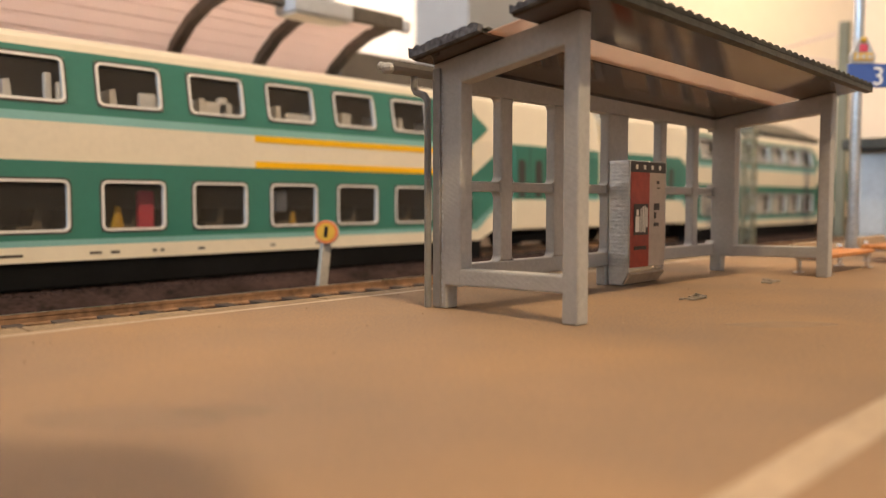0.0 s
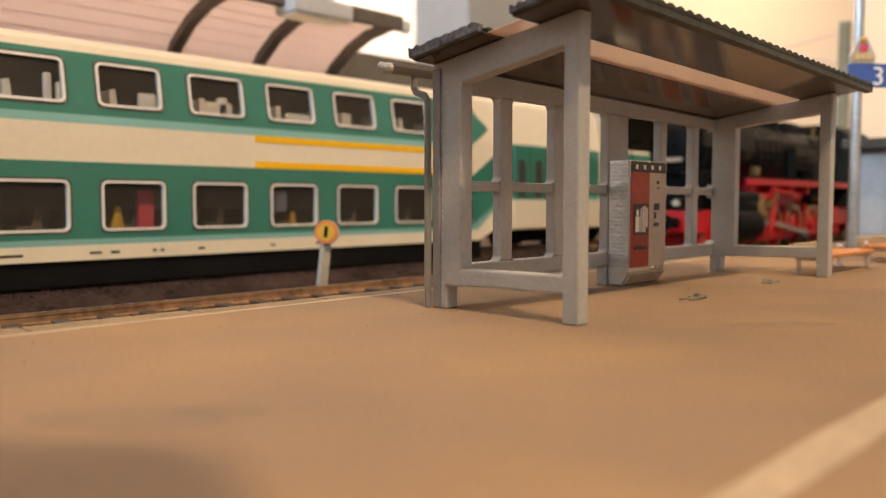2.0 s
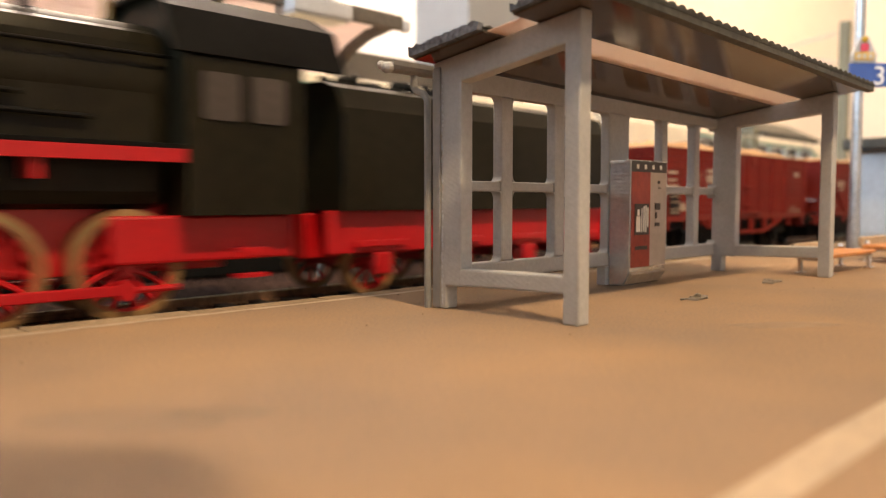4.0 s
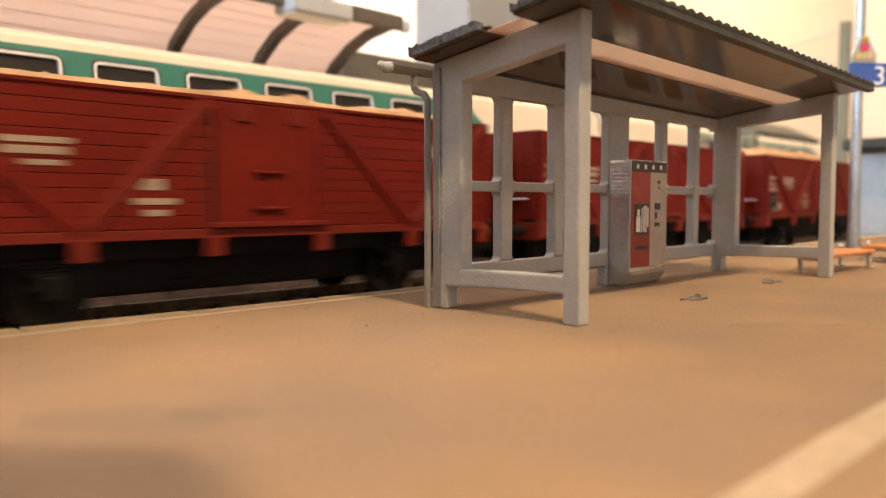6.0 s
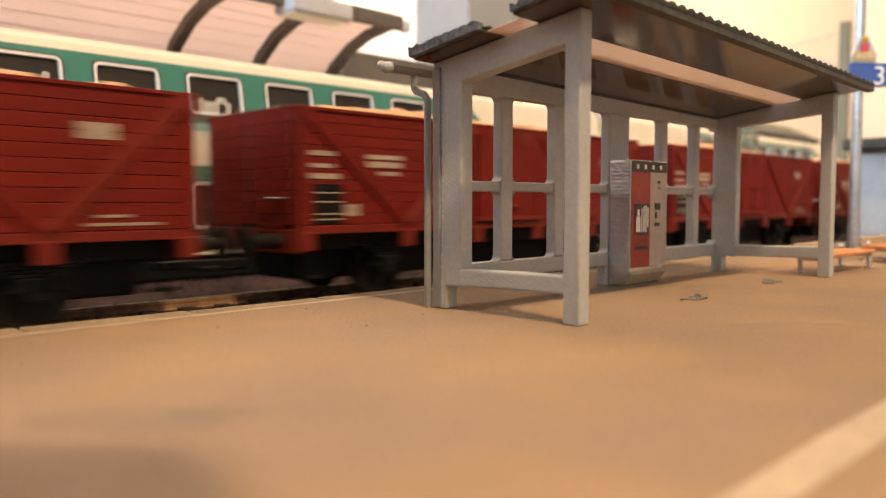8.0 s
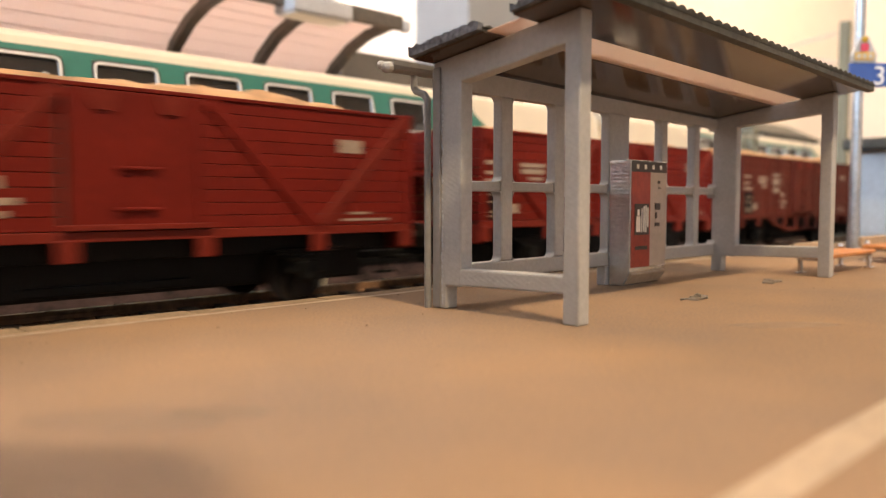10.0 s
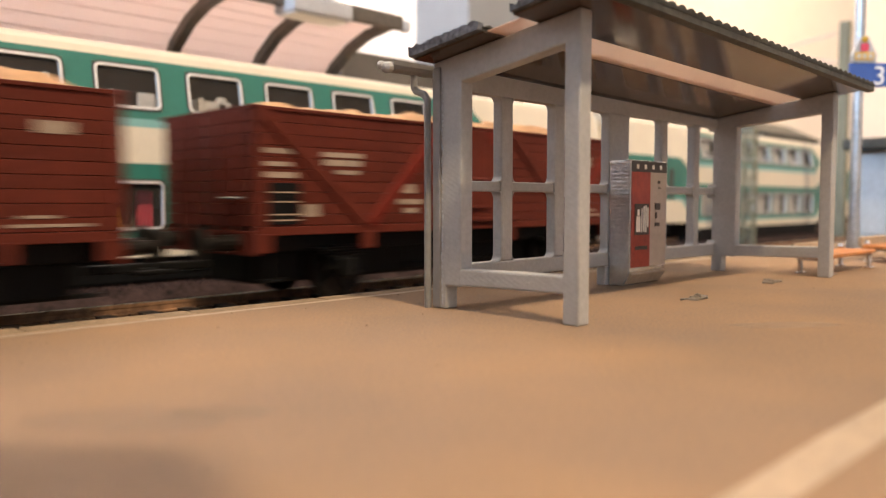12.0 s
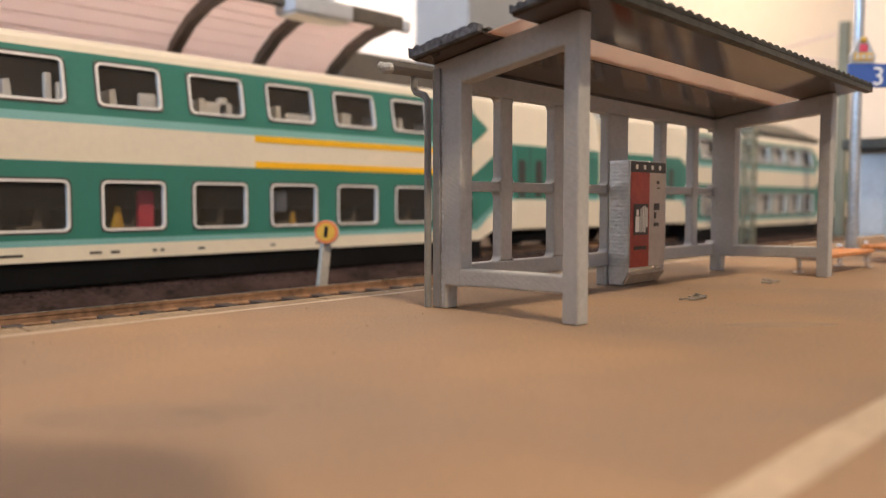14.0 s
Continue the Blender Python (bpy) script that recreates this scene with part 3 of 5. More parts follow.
def coach(name, label, length, windows, x_windows, mirrored=False):
    """Origin at the end of the body, platform level, on the track's middle."""
    c = thing(name, label, "railway coach", "double-deck coaches")
    Z = [0.9, 4.2, 5.5, 7.0, 18.4, 22.2, 30.4, 32.3, 34.4, 44.4, 46.0]
    mats = ["cream", "teal", "green", "green", "green", "cream", "teal", "green", "green", "green"]
    door_zone = 75.8
    body0, body1 = (0.0, length)
    span = [(body0 + door_zone, body1 - door_zone)]
    bm = NB()
    slots = ["cream", "teal", "green"]

    def strip(xa, xb, za, zb, mat, side):
        ya, yb = side * coach_side(za), side * coach_side(zb)
        f = bm.faces.new([bm.verts.new(p) for p in ((xa, ya, za), (xb, ya, za), (xb, yb, zb), (xa, yb, zb))])
        f.material_index = slots.index(mat)
    for side in (-1, 1):
        for za, zb, m in zip(Z, Z[1:], mats):
            holes = []
            if side < 0 and (za, zb) in ((7.0, 18.4), (34.4, 44.4)):
                holes = [(a, b) for a, b in x_windows]
            edges = [body0 + door_zone] + [e for h in holes for e in h] + [body1 - door_zone]
            for a, b in list(zip(edges, edges[1:]))[::2]:
                strip(a, b, za, zb, m, side)
        # ends over the bogies: cream with a green band between
        for xa, xb in ((body0 + .8, body0 + door_zone), (body1 - door_zone, body1 - .8)):
            for za, zb, m in ((3.9, 14.2, "cream"), (14.2, 15.6, "teal"), (15.6, 30.2, "green"), (30.2, 33.6, "green"), (33.6, 46.0, "cream")):
                strip(xa, xb, za, zb, m, side)
    # roof
    prev = None
    for i in range(13):
        a = math.pi * i / 12
        y, z = -13.38 * math.cos(a), 46 + 4.6 * math.sin(a) ** 0.75
        if prev:
            f = bm.faces.new([bm.verts.new(p) for p in ((body0 + .5, prev[0], prev[1]), (body1 - .5, prev[0], prev[1]), (body1 - .5, y, z), (body0 + .5, y, z))])
            f.material_index = 0
        prev = (y, z)
    part("body", mesh_of("body", bm, [M[k] for k in slots], soft=False), None, c, "cream and green painted coach body")
    for x in (body0, body1 - 1.2):
        pr = [(-13.8, 46), (-15.6, 34), (-YS, 30), (-YS, 5), (-15, 3.5), (15, 3.5), (YS, 5), (YS, 30), (15.6, 34), (13.8, 46), (9, 49), (0, 50.4), (-9, 49)]
        b = prism(NB(), pr, "x", x, x + 1.2)
        part("end_wall", b, M["cream"], c)
    # chevrons: the green stripes run out in arrows towards both ends
    for e, sgn in ((body0 + door_zone, 1), (body1 - door_zone, -1)):
        def X(d):
            return e - sgn * d
        def plate(pts, mat, proud):
            b = NB()
            vs = [b.verts.new((X(d), -coach_side(z) - proud, z)) for d, z in pts]
            f = b.faces.new(vs)
            r = bmesh.ops.extrude_face_region(b, geom=[f])
            bmesh.ops.translate(b, vec=(0, .06, 0), verts=[v for v in r["geom"] if isinstance(v, bmesh.types.BMVert)])
            bmesh.ops.recalc_face_normals(b, faces=b.faces)
            part("livery_panel", b, M[mat], c)
        plate([(0, 22.1), (0, 33.7), (18, 33.7)], "cream", .42)
        plate([(0, 44.4), (8.7, 37.9), (0, 32.2)], "green", .52)
        plate([(0, 22.1), (18, 33.65), (18, 15.5), (15.6, 15.5), (0, 6.2)], "green", .40)
        plate([(0, 4.4), (0, 6.2), (15.6, 15.5), (15.6, 14.0), (3, 4.4)], "teal", .06)
        plate([(0, .95), (4.2, .95), (11, 3.9), (11, 4.4), (0, 4.4)], "cream", .05)
        # doors of the end zone
        d = part("door", box(NB(), X(22) if sgn < 0 else X(41), X(41) if sgn < 0 else X(22), -YS - .12, -YS + .3, 4.5, 33.0, .15), M["green"], c, "double-leaf green and cream door")
        for k in (24.0, 33.6):
            a, b = sorted((X(k), X(k + 3.9)))
            part("door_pane", prism(NB(), rounded(a, b, 15, 28.5, 1.6), "y", -YS - .25, -YS - .1), M["dark"], d)
            part("door_gap", box(NB(), X(k + 6.6) - .15, X(k + 6.6) + .15, -YS - .2, -YS - .1, 4.6, 33), M["dark"], d)
        part("door_foot", box(NB(), min(X(22), X(41)), max(X(22), X(41)), -YS - .22, -YS - .1, 4.3, 14.4), M["cream"], d)
    # yellow class stripes
    ya = body1 - door_zone
    if name == "double_deck_coach":
        for z in (28.8, 22.3):
            part("yellow_stripe", box(NB(), 146.0, ya, -YS - .08, -YS, z - .1, z + 1.6), M["yellow"], c)
        # lettering as plain bars on the skirt
        for a, b in ((80.0, 83.6), (84.6, 85.4), (86.4, 91.0), (104.4, 107.0), (109.0, 111.0), (118.6, 119.6), (120.4, 121.4), (130, 131.6), (150.2, 151.6), (164.5, 167.5)):
            part("lettering", box(NB(), a, b, -YS - .06, -YS, 2.15, 2.7), M["dark"], c)
    for a, b in x_windows:
        part_split = windows and a in windows
        window(c, a + .7, b - .7, 7.7, 17.7, part_split)
        window(c, a + .7, b - .7, 35.1, 43.7, part_split)
    # inside: two floors, a far lining, seats
    part("floor", box(NB(), body0 + 3, body1 - 3, -14, 14, 4.4, 5.2), M["cabin"], c)
    part("upper_floor", box(NB(), body0 + 3, body1 - 3, -15, 15, 26, 29), M["cabin"], c)
    part("inner_lining", box(NB(), body0 + 3, body1 - 3, 3, 3.6, 5, 46), M["cabin"], c)
    me = mesh_of("seat", prism(NB(), [(-2.6, 0), (2.6, 0), (2.9, 9.5), (1.6, 9.8), (.9, 3.6), (-2.2, 3.4)], "y", -4.6, 4.6), M["seat"])
    low = mesh_of("lower_seat", prism(NB(), [(-2.6, 0), (2.6, 0), (2.9, 6.5), (1.6, 6.8), (.9, 3.2), (-2.2, 3)], "y", -4.6, 4.6), M["cabin"])
    x = body0 + door_zone + 5
    k = 0
    while x < body1 - door_zone - 6:
        s = part("seat", me, None, c, at=(x, -9.2, 29))
        s.rotation_euler.z = math.pi * (k % 2)
        s = part("lower_seat", low, None, c, at=(x + 2, -6.0, 5.2))
        s.rotation_euler.z = math.pi * ((k + 1) % 2)
        x += 10.75 if k % 2 else 10.9
        k += 1
    # running gear
    for bx in (body0 + 38, body1 - 38):
        b = part("bogie", box(NB(), bx - 19, bx + 19, -12, -10.4, -1.0, 2.2, .5), M["black"], c)
        for wx in (bx - 14.4, bx + 14.4):
            wb = NB()
            for y in (-8.6, 8.6):
                rod(wb, (wx, y - 1.2, RAIL + 5.3), (wx, y + 1.2, RAIL + 5.3), 5.3, 24)
            rod(wb, (wx, -9, RAIL + 5.3), (wx, 9, RAIL + 5.3), 1.0)
            part("wheelset", wb, M["wheel"], b)
    part("underframe", box(NB(), body0 + 5, body1 - 5, -9, 9, 2.6, 4.2), M["black"], c)
    # black block down into the ballast stands in for the shade under the coach
    part("belly", box(NB(), body0 + 70, body1 - 70, -15.2, 15.2, -5.0, 3.6, .6), M["black"], c)
    part("gangway", box(NB(), body1, body1 + 3.2, -5, 5, 5, 26, .5), M["black"], c)
    return c


def coaches():
    pitch = 21.6
    A0 = 265.0 - 303.0
    wins = []
    # the window row; the two pairs towards the other end are broader
    for i in range(-1, 6):
        a = 69.1 + pitch * i
        wide = (a, a + 15.0)
        if i == -1:
            wide = (38.0, 62.7)
        wins.append((wide[0] - A0, wide[1] - A0))
    a = coach("double_deck_coach", "green and cream double-deck coach with yellow stripes", 303.0, [wins[-1][0]], wins)
    a.location = Vector((A0, 190, 0)) * MM
    w2 = [(79.0 + 21.0 * i, 97.2 + 21.0 * i) for i in range(7)]
    b = coach("double_deck_control_coach", "green and cream double-deck coach standing behind the first", 303.0, None, w2)
    b.location = Vector((271.0, 190, 0)) * MM
    for x, _ in w2:
        for z0, z1 in ((7.9, 17.5), (34.0, 43.6)):
            # pale board behind each pane imitates the light reflected in its glass
            part("curtain", box(NB(), x + 1.0, x + 14.6, -coach_side(z1) + 1.6, -coach_side(z1) + 2.2, z0, z1, .1), M["seat"], b, "pale board standing in for reflections in the pane")
    part("cab_nose", prism(NB(), [(303, 4), (309, 5), (311, 14), (310, 24), (305, 40), (303, 46)], "y", -14.5, 14.5), M["cream"], b)
    # pale tables and seat backs close behind the upper panes
    for x, w, h, z in ((99.5, 4.5, 4.0, 35.2), (117.5, 4.2, 3.6, 35.0), (134.0, 7.5, 3.0, 35.2), (157.5, 9.5, 2.2, 35.0), (177.3, 2.2, 3.4, 35.2), (82.0, 5.0, 3.8, 35.2), (97.0, 1.6, 6.0, 35), (137.5, 2.6, 4.4, 35)):
        part("seat_back", box(NB(), x, x + w, -13.2, -11.6, z - 6, z + h, .5), M["seat"], a)
    # what shows behind two lower panes of the first coach
    # plain pink block in place of a seated model figure
    p = part("pink_bundle", box(NB(), -2.3, 1.9, -1, 1, -6, 4.6, .9), M["pink"], a, "plain pink block in place of a seated figure", at=(119.0, -12, 11.6))
    part("yellow_bundle", rod(NB(), (112.5, -11, 6), (112.8, -11, 12.5), 1.9, 10, .6), M["signyellow"], a)
    part("blue_bundle", box(NB(), 155, 159, -11, -9, 11, 16.5, .6), M["kiosk"], a)
    part("yellow_bundle", rod(NB(), (160.5, -11, 6), (160.5, -11, 11), 1.4, 10, .5), M["signyellow"], a)


coaches()


# ---- the passing goods train on the near track ----
def wheelset(parent, x, r, mat, rim, spokes=0, at_y=8.6, axle=9.5, lab=""):
    """Its own middle is the axle, so that it can turn."""
    bm = NB()
    for sy in (-1, 1):
        y = sy * at_y
        if spokes:
            ring(bm, [(r * .93 * math.cos(2 * math.pi * i / 32), r * .93 * math.sin(2 * math.pi * i / 32)) for i in range(32)],
                 [(r * .78 * math.cos(2 * math.pi * i / 32), r * .78 * math.sin(2 * math.pi * i / 32)) for i in range(32)], "y", y - .9, y + .9)
            rod(bm, (0, y - 1.1, 0), (0, y + 1.1, 0), r * .22, 14)
        else:
            rod(bm, (0, y - .9, 0), (0, y + .9, 0), r * .86, 28)
            rod(bm, (0, y - 1.2, 0), (0, y + 1.2, 0), r * .25, 14)
            for k in range(6):
                a = math.pi * k / 3
                box(bm, -.25, .25, -.15, .15, r * .3, r * .8, 0, Matrix.Translation((0, y + sy * .95, 0)) @ Matrix.Rotation(a, 4, "Y"))
    rod(bm, (0, -axle, 0), (0, axle, 0), .9, 10)
    w = part("wheelset", bm, mat, parent, lab, at=(x, 0, r))
    for k in range(2 * spokes):
        y, a = (-at_y, at_y)[k % 2], 2 * math.pi * (k // 2) / spokes
        part("spoke", rod(NB(), (0, y, 0), (r * .82 * math.cos(a), y, r * .82 * math.sin(a)), r * .055, 6), mat, w)
    bm = NB()
    for sy in (-1, 1):
        y = sy * at_y
        ring(bm, [(r * math.cos(2 * math.pi * i / 36), r * math.sin(2 * math.pi * i / 36)) for i in range(36)],
             [(r * .84 * math.cos(2 * math.pi * i / 36), r * .84 * math.sin(2 * math.pi * i / 36)) for i in range(36)], "y", y - 1.3, y + 1.1)
    part("tyre", bm, rim, w)
    return w


WL, TOP, WB = 100.6, 31.8, 11.7         # wagon body: length, top and bottom over the rail
HALF = 15.0


def wagon(name, label, truss, stage, old, grown):
    """grown: the body is this much longer at each end, and half as much higher."""
    A, B, WT = -grown, WL + grown, TOP + grown * .5
    w = thing(name, label, "goods wagon", "open goods wagons")
    paint = M["wagonold"] if old else M["wagon"]
    n = 10
    ph = (WT - .5 - 13.2) / n
    door = (41.5, 60.9)
    short = mesh_of("plank_short", box(NB(), 0, 40.0 + grown, 0, .9, 0, ph - .07, .08), paint)
    long_ = mesh_of("plank_long", box(NB(), 0, B - A - 1.4, -.45, .45, 0, ph - .07, .08), paint)
    cross = mesh_of("plank_end", box(NB(), -.45, .45, -HALF + .9, HALF - .9, 0, ph - .07, .08), paint)
    for k in range(n):
        z = 13.2 + k * ph
        part("side_plank", short, None, w, at=(.8 + A, -HALF, z))
        part("side_plank", short, None, w, at=(door[1] - .2, -HALF, z))
        part("side_plank", long_, None, w, at=(.7 + A, HALF - .5, z))
        if not (stage and k < 6):
            part("end_plank", cross, None, w, at=(.5 + A, 0, z))
        else:
            b = NB()
            box(b, -.45, .45, -HALF + .9, -6.5, 0, ph - .22, .08)
            part("end_plank", b, paint, w, at=(.5 + A, 0, z))
            b = box(NB(), -.45, .45, 1.5, HALF - .9, 0, ph - .22, .08)
            part("end_plank", b, paint, w, at=(.5 + A, 0, z))
        part("end_plank", cross, None, w, at=(B - .5, 0, z))
    part("inner_lining", box(NB(), A + 2.0, B - 2.0, -HALF + 1.1, -HALF + 1.5, 12, WT - .6), M["dark"], w)
    for x in (A + 1.2, B - 1.6):
        part("end_lining", box(NB(), x, x + .4, -HALF + 1.6, HALF - 1.6, 13.3, WT - .7), M["dark"], w)
    part("wagon_floor", box(NB(), A + 1, B - 1, -HALF + 1, HALF - 1, 12.4, 13.2), M["dark"], w)
    part("side_sill", box(NB(), A, B, -HALF - .25, -HALF + 1, WB, 13.1, .12), M["brace"] if not old else paint, w)
    part("side_sill", box(NB(), A, B, HALF - 1, HALF + .25, WB, 13.1, .12), paint, w)
    part("top_rail", box(NB(), A, B, -HALF - .3, -HALF + 1, WT - .6, WT, .12), paint, w)
    part("top_rail", box(NB(), A, B, HALF - 1, HALF + .3, WT - .6, WT, .12), paint, w)
    for x in (A, B - 1.2):
        part("end_rail", box(NB(), x, x + 1.2, -HALF, HALF, WT - .6, WT + .2, .12), paint, w)
        part("end_beam", box(NB(), x, x + 1.2, -HALF, HALF, 8.6, 12.4, .15), M["brace"] if not old else paint, w)
        for y in (-9, -4.5, 4.5, 9):
            part("end_post", box(NB(), x - .5 if x < 1 else x + 1.2, x if x < 1 else x + 1.7, y - .7, y + .7, 12, WT - .4, .1), paint, w)
    for x in (A + .2, B - 1.6):
        part("corner_post", box(NB(), x, x + 1.4, -HALF - .4, -HALF + .2, 12.8, WT, .12), paint, w)
    # door with hinges, latches and top flaps
    d = part("side_door", box(NB(), door[0], door[1], -HALF - .35, -HALF + .6, 13.3, WT - .7, .15), paint, w, "plain sheet double door")
    for x in (door[0] + .2, 50.6, door[1] - 1.2):
        part("door_strap", box(NB(), x, x + 1.0, -HALF - .6, -HALF - .3, 13.4, WT - 1, .12), paint, d)
    for z in (16.0, 21.5):
        part("latch", rod(NB(), (48, -HALF - .8, z), (53.6, -HALF - .8, z), .3, 8), paint, d)
    for x in (44, 53.5):
        part("door_flap", prism(NB(), [(x, WT - .8), (x + 4.6, WT - .8), (x + 3.4, WT - 3.4), (x + 1.2, WT - 3.4)], "y", -HALF - .7, -HALF - .3), M["brace"], d)
    part("door_ledge", box(NB(), door[0] - 1, door[1] + 1, -HALF - 1.0, -HALF - .2, 13.2, 14.0, .15), M["brace"] if not old else paint, d)
    if not truss:
        for a, b in (((A + 1.6, WT - .8), (22.2, 13.2)), ((40.8, WT - .8), (23.0, 13.2)), ((61.6, WT - .8), (80.7, 13.2)), ((B - 1.6, WT - .8), (81.5, 13.2))):
            t = Vector((b[0] - a[0], b[1] - a[1])).normalized()
            nx, nz = -t.y * 1.0, t.x * 1.0
            pts = [(a[0] + nx, a[1] + nz), (a[0] - nx, a[1] - nz), (b[0] - nx, b[1] - nz), (b[0] + nx, b[1] + nz)]
            bm = prism(NB(), pts, "y", -HALF - .55, -HALF + .05)
            bmesh.ops.bevel(bm, geom=list(bm.edges), offset=.1, segments=1, affect="EDGES")
            part("diagonal_brace", bm, M["brace"] if a[0] > 30 and a[0] < 60 or a[0] > 90 else paint, w)
        for x in (A + 1.6, 22.6, 41.5, 60.9, 81.1, B - 1.6):
            part("bracket", box(NB(), x - 1.4, x + 1.4, -HALF - .5, -HALF + .6, 9.0, 12.0, .15), paint if old else M["brace"], w)
    else:
        for x in (1.6, 14, 27, 73.6, 86, 98.0):
            part("bracket", box(NB(), x - 1.0, x + 1.0, -HALF - .4, -HALF + .6, 9.2, 12.0, .15), paint, w)
        for pts in (((22, 11.4), (36, 7.6)), ((36, 7.6), (66, 7.6)), ((66, 7.6), (80, 11.4))):
            part("truss_rod", rod(NB(), (pts[0][0], -HALF + .2, pts[0][1]), (pts[1][0], -HALF + .2, pts[1][1]), .6, 8), paint, w)
        for x in (36, 46, 56, 66):
            part("truss_strut", box(NB(), x - 1.3, x + 1.3, -HALF - .2, -HALF + .6, 7.6, 11.8, .12), paint, w)
        for x in (20.0, 30.5, 71.5, 82):
            part("side_post", box(NB(), x - .6, x + .6, -HALF - .3, -HALF + .1, 13.1, WT - .6, .1), paint, w)
    # painted notes as plain bars, and the label rack
    bars = [(1.9, 7.2, 24.6, 25.4), (2.0, 6.8, 22.6, 23.3), (1.9, 8.0, 20.8, 21.7), (13.0, 21.5, 24.4, 25.2), (13.2, 21.2, 23.0, 24.0), (15.6, 20.6, 21.6, 22.3),
            (9.0, 12.2, 14.6, 16.6), (30.5, 33.8, 18.6, 20.2), (29.6, 35.8, 16.6, 17.5), (31.0, 34.4, 15.0, 15.9), (87.5, 92.0, 14.9, 15.3), (86.0, 96.2, 13.8, 14.2)]
    bars.append((89.6, 94.2, 25.6, 27.2) if truss else (85.3, 90.3, 25.2, 27.4))
    if truss:
        bars += [(24.5, 32.0, 25.4, 26.4), (24.5, 32.0, 22.6, 24.8), (25, 31, 20.0, 21.8)]
    for a, b, c, e in bars:
        a, b = (a - grown * .7, b - grown * .7) if a < 12.5 else (a, b)
        part("lettering", box(NB(), a, b, -HALF - .1, -HALF, c, e), M["faded"], w)
    r = part("label_rack", box(NB(), 2.6 - grown * .7, 8.4 - grown * .7, -HALF - .3, -HALF, 13.4, 20.0, .1), M["black"], w)
    for z in (14.0, 14.9, 16.9, 18.4):
        part("rack_bar", box(NB(), 2.7 - grown * .7, 8.3 - grown * .7, -HALF - .4, -HALF - .3, z, z + .22), M["line"], r)
    if stage:
        part("stage", box(NB(), -9, 0, -12, 12, 12.2, 13.0, .15), paint, w, "brakeman's platform")
        part("stage_rail", rod(NB(), (-8.6, -11.5, 13), (-8.6, -11.5, 20), .35, 8), M["black"], w)
        part("stage_shelf", box(NB(), -3.5, 0, -11, 11, 22.2, 23, .15), paint, w)
    else:
        part("grab_rail", rod(NB(), (A - .7, -12.5, 17.6), (A - .7, -7, 17.6), .3, 8), M["steel"], w)
    # running gear
    part("solebar", box(NB(), 1.2, WL - 1.2, -11, -9.8, 8.8, 11.7, .15), M["black"], w)
    part("solebar", box(NB(), 1.2, WL - 1.2, 9.8, 11, 8.8, 11.7, .15), M["black"], w)
    # solid black mass added to fill the open underside in place of its shade
    part("underframe", box(NB(), 4, WL - 4, -7.5, 7.5, 3.4, 11.6, .6), M["black"], w)
    part("brake_gear", box(box(NB(), 30, 70, -6, 6, 5.2, 8.8, .6), 38, 62, -8, -6.4, 4, 5.4, .3), M["black"], w)
    for x in (20.0, WL - 20.0):
        wheelset(w, x, 5.75, M["wheel"], M["wheel"])
        for sy in (-1, 1):
            bm = NB()
            box(bm, x - 3.6, x + 3.6, sy * 11.4 - .5, sy * 11.4 + .5, 5.2, 9.6, .3)
            box(bm, x - 1.6, x + 1.6, sy * 12.2 - .8, sy * 12.2 + .8, 4.0, 7.4, .4)
            for k in range(4):
                box(bm, x - 7 + k * 1.2, x + 7 - k * 1.2, sy * 12 - .7, sy * 12 + .7, 8.9 - k * .5, 9.3 - k * .5)
            part("axle_guard", bm, M["black"], w)
    for e, d in ((A, -1), (B, 1)):
        for y in (-10, 10):
            b = rod(NB(), (e, y, 12.2 - 1.6), (e + d * 4, y, 10.6), 1.3, 14)
            rod(b, (e + d * 3, y, 10.6), (e + d * 6.2, y, 10.6), .9, 12)
            rod(b, (e + d * 6.0, y, 10.6), (e + d * 6.9, y, 10.6), 2.5, 20)
            part("buffer", b, M["wheel"], w)
        part("coupling", box(box(NB(), min(e, e + d * 9), max(e, e + d * 9), -1.4, 1.4, 6, 7.4, .3), min(e + d * 7, e + d * 9.4), max(e + d * 7, e + d * 9.4), -3.5, 3.5, 5.6, 6.4, .3), M["black"], w)
        for y in (-12.5, 12.5):
            part("step_iron", box(box(NB(), e - d * 4.5 - 1.8, e - d * 4.5 + 1.8, y - .8, y + .8, 4.2, 4.7), e - d * 4.5 - .2, e - d * 4.5 + .2, y - .3, y + .3, 4.6, 9), M["black"], w)
    return w


